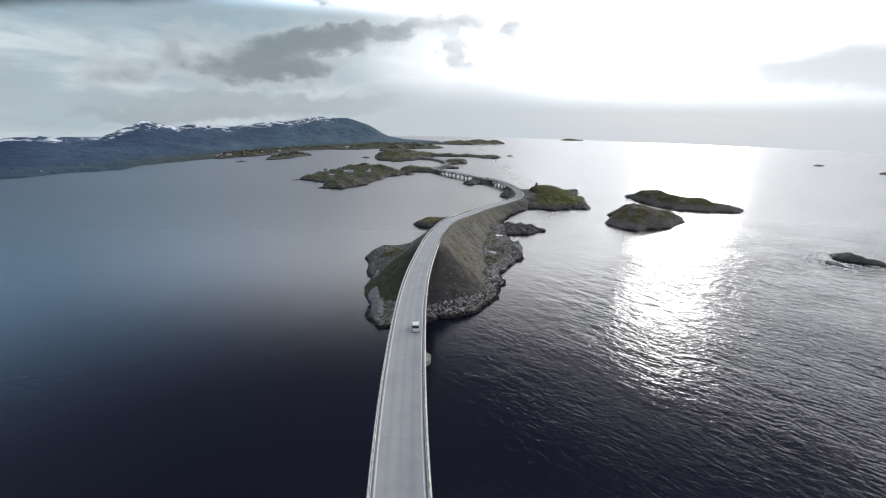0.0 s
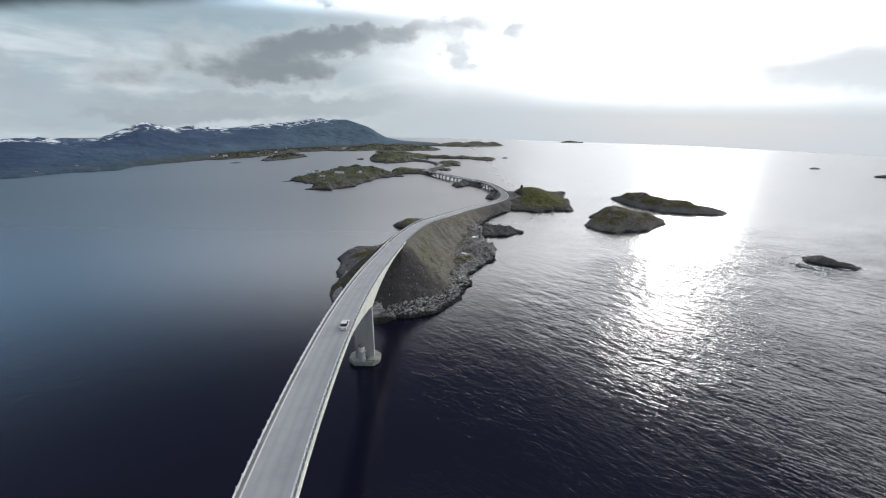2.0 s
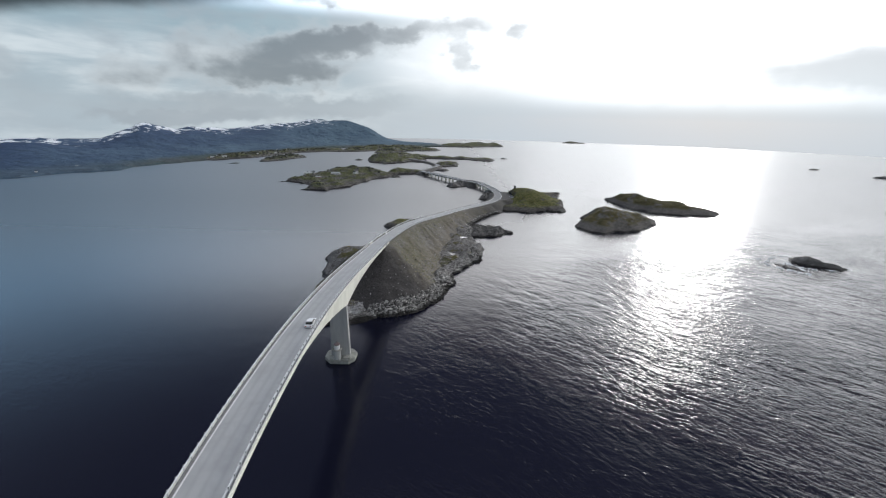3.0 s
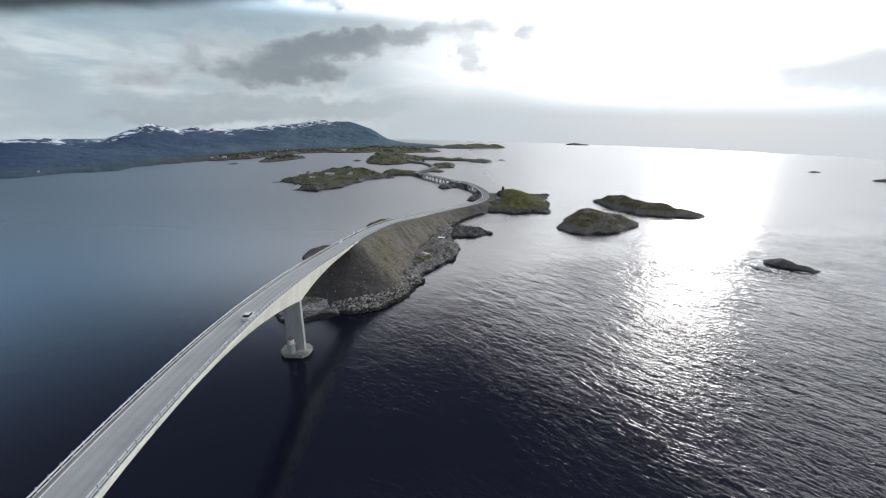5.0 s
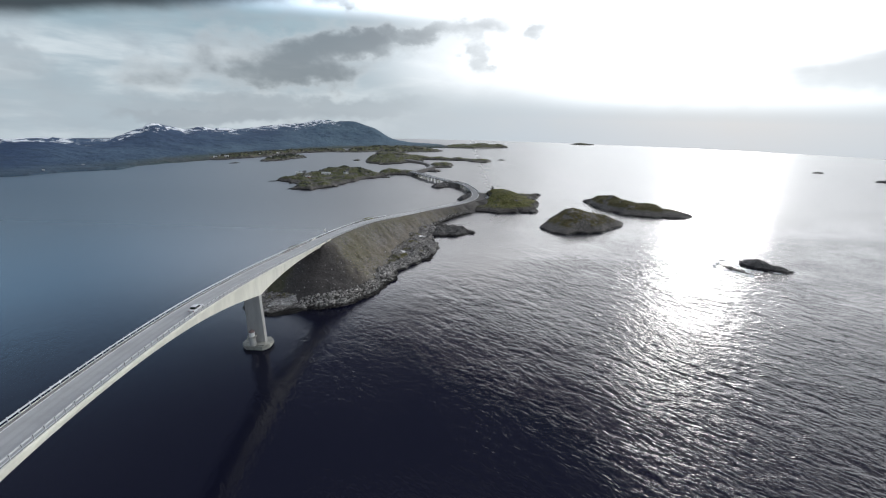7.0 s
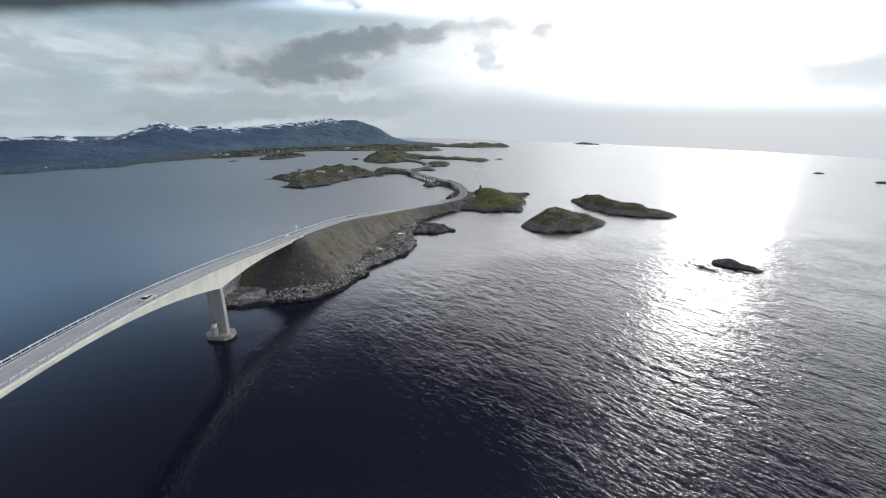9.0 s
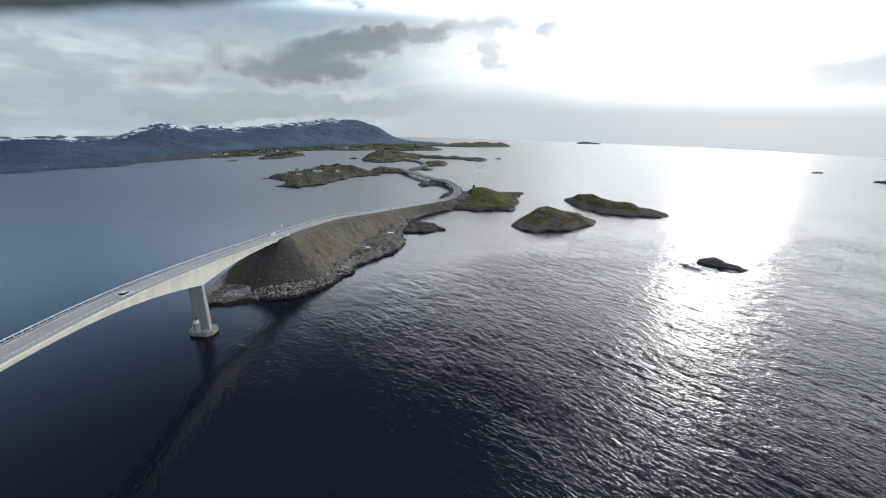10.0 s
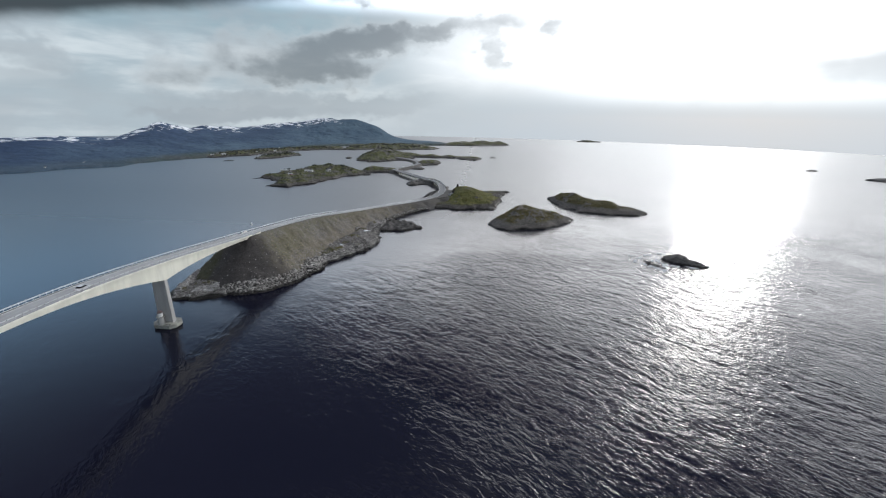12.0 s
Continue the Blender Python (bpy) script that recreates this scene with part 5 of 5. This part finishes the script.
# ---- monument on the headland ----
def build_monument():
    x, y = 81.5, 415.0
    z = max(float(isle_a_h(np.array([x]), np.array([y]))[0]), 6.0) + sea_z(x, y) - 0.3
    t = thing("stone_tower", Matrix.Translation((x, y, z)) @ Matrix.Diagonal((0.8, 0.8, 0.62, 1)), "squat dark stone tower on the green headland", "monument")
    part("plinth", boxed((3.6, 3.6, 0.9), (0, 0, 0.45), 0.08), DARK_STONE, t)
    bm = bmesh.new()
    bmesh.ops.create_cone(bm, cap_ends=True, segments=4, radius1=1.75, radius2=1.5, depth=4.2, matrix=Matrix.Translation((0, 0, 2.9)) @ Matrix.Rotation(math.pi / 4, 4, "Z"))
    bmesh.ops.bevel(bm, geom=list(bm.edges), offset=0.1, segments=2, affect="EDGES")
    part("shaft", bm, DARK_STONE, t)
    part("cap", boxed((2.7, 2.7, 0.35), (0, 0, 5.1), 0.06), DARK_STONE, t)


build_monument()


# ---- houses ----
def build_house(x, y, turn, size, wall, roof, label, base=None):
    lx, ly, h = size
    z = base if base is not None else float(left_h(np.array([x], float), np.array([y], float))[0])
    ho = thing("house", pose(x, y, z + sea_z(x, y) - 0.4, 0, 0, turn), label, "house", "houses")
    part("wall", boxed((lx, ly, h + 0.4), (0, 0, (h + 0.4) / 2), 0.03), wall, ho)
    bm = bmesh.new()
    rise = ly * 0.42
    pts = [(-lx / 2 - 0.4, -ly / 2 - 0.4, h + 0.1), (lx / 2 + 0.4, -ly / 2 - 0.4, h + 0.1), (lx / 2 + 0.4, ly / 2 + 0.4, h + 0.1), (-lx / 2 - 0.4, ly / 2 + 0.4, h + 0.1), (-lx / 2 - 0.4, 0, h + rise), (lx / 2 + 0.4, 0, h + rise)]
    v = [bm.verts.new(q) for q in pts]
    for f in ((0, 1, 5, 4), (2, 3, 4, 5), (0, 4, 3), (1, 2, 5), (3, 2, 1, 0)):
        bm.faces.new([v[i] for i in f])
    top = part("roof", bm, roof, ho, "pitched roof")
    part("chimney", boxed((0.7, 0.7, 1.3), (lx * 0.2, 0, h + rise + 0.2), 0.02), ROOF, top)
    for k in (-1, 0, 1):
        part("window", boxed((lx * 0.14, 0.10, h * 0.34), (k * lx * 0.3, -ly / 2 - 0.03, h * 0.6)), GLASS, ho)
    part("door", boxed((0.8, 0.10, h * 0.55), (lx * 0.15, -ly / 2 - 0.03, 0.4 + h * 0.28)), ROOF, ho)


build_house(-112, 562, 60, (5.5, 4.5, 3.0), HOUSE_WHITE, ROOF, "white wooden farmhouse on the green islet")
build_house(-178, 560, 15, (7, 4.5, 2.2), HOUSE_WHITE, PALE_ROOF, "white boathouse on the rocky shore")
build_house(-168, 556, 20, (4, 3.2, 2.0), HOUSE_WHITE, ROOF, "small white shed near the shore")
build_house(-136, 550, 6, (11, 4.0, 1.4), HOUSE_WHITE, PALE_ROOF, "long low barn with a pale roof")
build_house(-151, 522, 0, (5, 3.5, 1.7), HOUSE_RED, PALE_ROOF, "small pale-roofed shed in the grass")
for x, y, size in ((-516, 531, (3, 2.4, 1.4)), (-521, 598, (3.6, 2.6, 1.5)), (-527, 606, (3, 2.4, 1.4)), (-419, 773, (9, 4, 2.4)), (-406, 791, (11, 5, 2.6)), (-376, 866, (5, 4, 2.6)),
                   (-356, 908, (8, 4, 2.4)), (-399, 1070, (6, 4, 3)), (-422, 886, (5, 3.5, 2.4)), (-425, 800, (5, 4, 2.4)), (-385, 990, (5, 4, 2.6)), (-378, 1030, (6, 4, 2.6))):
    build_house(x - 5, y, 30, tuple(0.65 * q for q in size), HOUSE_WHITE, PALE_ROOF, "small white house on the mainland shore", 4.2)
build_house(-96, 835, 25, (6, 4, 2.8), HOUSE_WHITE, PALE_ROOF, "white house on the far islet", 9.0)


# ---- trees and scrub on the far islets and the foreland ----
LEAF = land_material("dark_far_foliage", 1.0, -9.0, (0.12, 0.13, 0.11), (0.085, 0.105, 0.080), (0.120, 0.138, 0.100), speckle=0.0)


def clump_template(seed):
    bm = bmesh.new()
    bmesh.ops.create_icosphere(bm, subdivisions=2, radius=0.5)
    r = random.Random(seed)
    for v in bm.verts:
        v.co *= r.uniform(0.72, 1.22)
        v.co.z = max(v.co.z, -0.35) + 0.35
    out = [v.co.copy() for v in bm.verts], [tuple(q.index for q in f.verts) for f in bm.faces]
    bm.free()
    return out


def build_woods(name, label, ground_h, spots, tall, seed):
    """Tree crowns and bushes, thickest round each spot of (x, y, radius, count)."""
    r = random.Random(seed)
    forms = [clump_template(seed + i) for i in range(4)]
    verts, faces = [], []
    for cx, cy, rad, count in spots:
        xs = np.array([r.gauss(cx, rad) for _ in range(count)])
        ys = np.array([r.gauss(cy, rad) for _ in range(count)])
        for x, y, z in zip(xs.tolist(), ys.tolist(), ground_h(xs, ys).tolist()):
            if z < 1.6:
                continue
            h = tall * r.uniform(0.45, 1.25)
            w = h * r.uniform(0.8, 1.5)
            m = Matrix.Translation((x, y, z + sea_z(x, y) - 0.2)) @ Matrix.Rotation(r.uniform(0, 6.3), 4, "Z") @ Matrix.Diagonal((w, w * r.uniform(0.7, 1.0), h, 1))
            b, (vs, fs) = len(verts), forms[r.randrange(4)]
            verts += [m @ v for v in vs]
            faces += [tuple(b + j for j in f) for f in fs]
    tagged(new(name, fill(name, verts, faces, LEAF)), label, "trees", kind="stuff")


build_woods("far_woods", "dark green scrub on the farm islet", left_h, ((-118, 602, 12, 60), (-150, 592, 10, 40), (-135, 470, 9, 25), (-170, 530, 8, 20), (-92, 592, 8, 25)), 1.8, 201)
build_woods("far_woods", "dark trees on the far islets by the road", hill_h, ((-120, 850, 16, 50), (-80, 860, 14, 25)), 2.2, 202)
build_woods("far_woods", "dark woods on the islet off the mainland", wood_h, ((-225, 1090, 22, 110), (-170, 1170, 26, 110), (-110, 1240, 24, 80)), 2.6, 203)
build_woods("far_woods", "dark spruces crowding the small islet", off_h, ((-310, 800, 14, 130), (-305, 850, 14, 110)), 2.2, 204)
build_woods("far_woods", "birch woods between the farms of the foreland", fore_h, ((-405, 810, 16, 120), (-390, 870, 22, 170), (-372, 940, 22, 160), (-345, 1010, 20, 120), (-300, 1050, 16, 90)), 2.3, 205)
build_woods("far_woods", "low scrub on the islet beyond the causeway", mid_h, ((-135, 1060, 16, 60), (-90, 1150, 20, 50)), 3.0, 206)


# ---- rock pools and foam ----
def blot(name, cx, cy, rx, ry, turn, z, mat, seed, lumps=0.3, n=36):
    r = random.Random(seed)
    ph = [r.uniform(0, 6.3) for _ in range(4)]
    verts = [(cx, cy, z + sea_z(cx, cy))]
    for i in range(n):
        t = 2 * math.pi * i / n
        k = 1 + lumps * sum(math.sin((j + 2) * t + ph[j]) / (j + 1.5) for j in range(4))
        u, v = math.cos(t) * rx * k, math.sin(t) * ry * k
        c, s = math.cos(radians(turn)), math.sin(radians(turn))
        verts.append((cx + u * c - v * s, cy + u * s + v * c, z + sea_z(cx, cy)))
    return fill(name, verts, [(0, 1 + i, 1 + (i + 1) % n) for i in range(n)], mat)


for cx, cy, rx, ry, turn in ((23.5, 258.5, 3.4, 1.3, -18), (17.0, 224.0, 3.2, 1.0, -35)):
    z = ground(cx, cy) + 0.25
    tagged(new("rock_pool", blot("rock_pool", cx, cy, rx, ry, turn, z, POOL, int(cx))), "still rock pool that mirrors the pale sky", "pool", kind="structure")

FOAM = plain_material("white_sea_foam", (0.72, 0.74, 0.75), 0.8, 0, 0.15, 0.8, 0.02)


def build_foam():
    r = random.Random(5)
    bits = [(209, 219, 5.0, 1.6, 65), (216, 219, 3.5, 1.0, 50), (222, 221, 3.0, 0.7, 15), (231, 220, 3.0, 0.6, 0), (214, 229, 4.5, 1.0, 70), (217, 224, 3.0, 0.7, 60), (204, 222, 3.5, 0.5, 80), (206, 233, 3.0, 0.5, 40), (213, 240, 4.0, 0.45, 30), (241, 222, 2.5, 0.5, -20), (200, 228, 4.0, 0.6, 70), (203, 238, 3.5, 0.5, 30), (211, 213, 4.0, 0.9, 40), (224, 245, 4.0, 0.5, 10)]
    verts, faces = [], []
    for cx, cy, rx, ry, turn in bits:
        for _ in range(7):
            me = blot("foam", cx + r.uniform(-2, 2), cy + r.uniform(-1.5, 1.5), rx * r.uniform(0.25, 0.7), ry * r.uniform(0.3, 0.8), turn + r.uniform(-20, 20), 0.30, FOAM, r.randrange(999), 0.5)
            b = len(verts)
            verts += [v.co.copy() for v in me.vertices]
            faces += [tuple(b + i for i in p.vertices) for p in me.polygons]
            bpy.data.meshes.remove(me)
    tagged(new("sea_foam", fill("sea_foam", verts, faces, FOAM)), "thin white foam streaks round the sea rocks", "foam", kind="stuff")


build_foam()
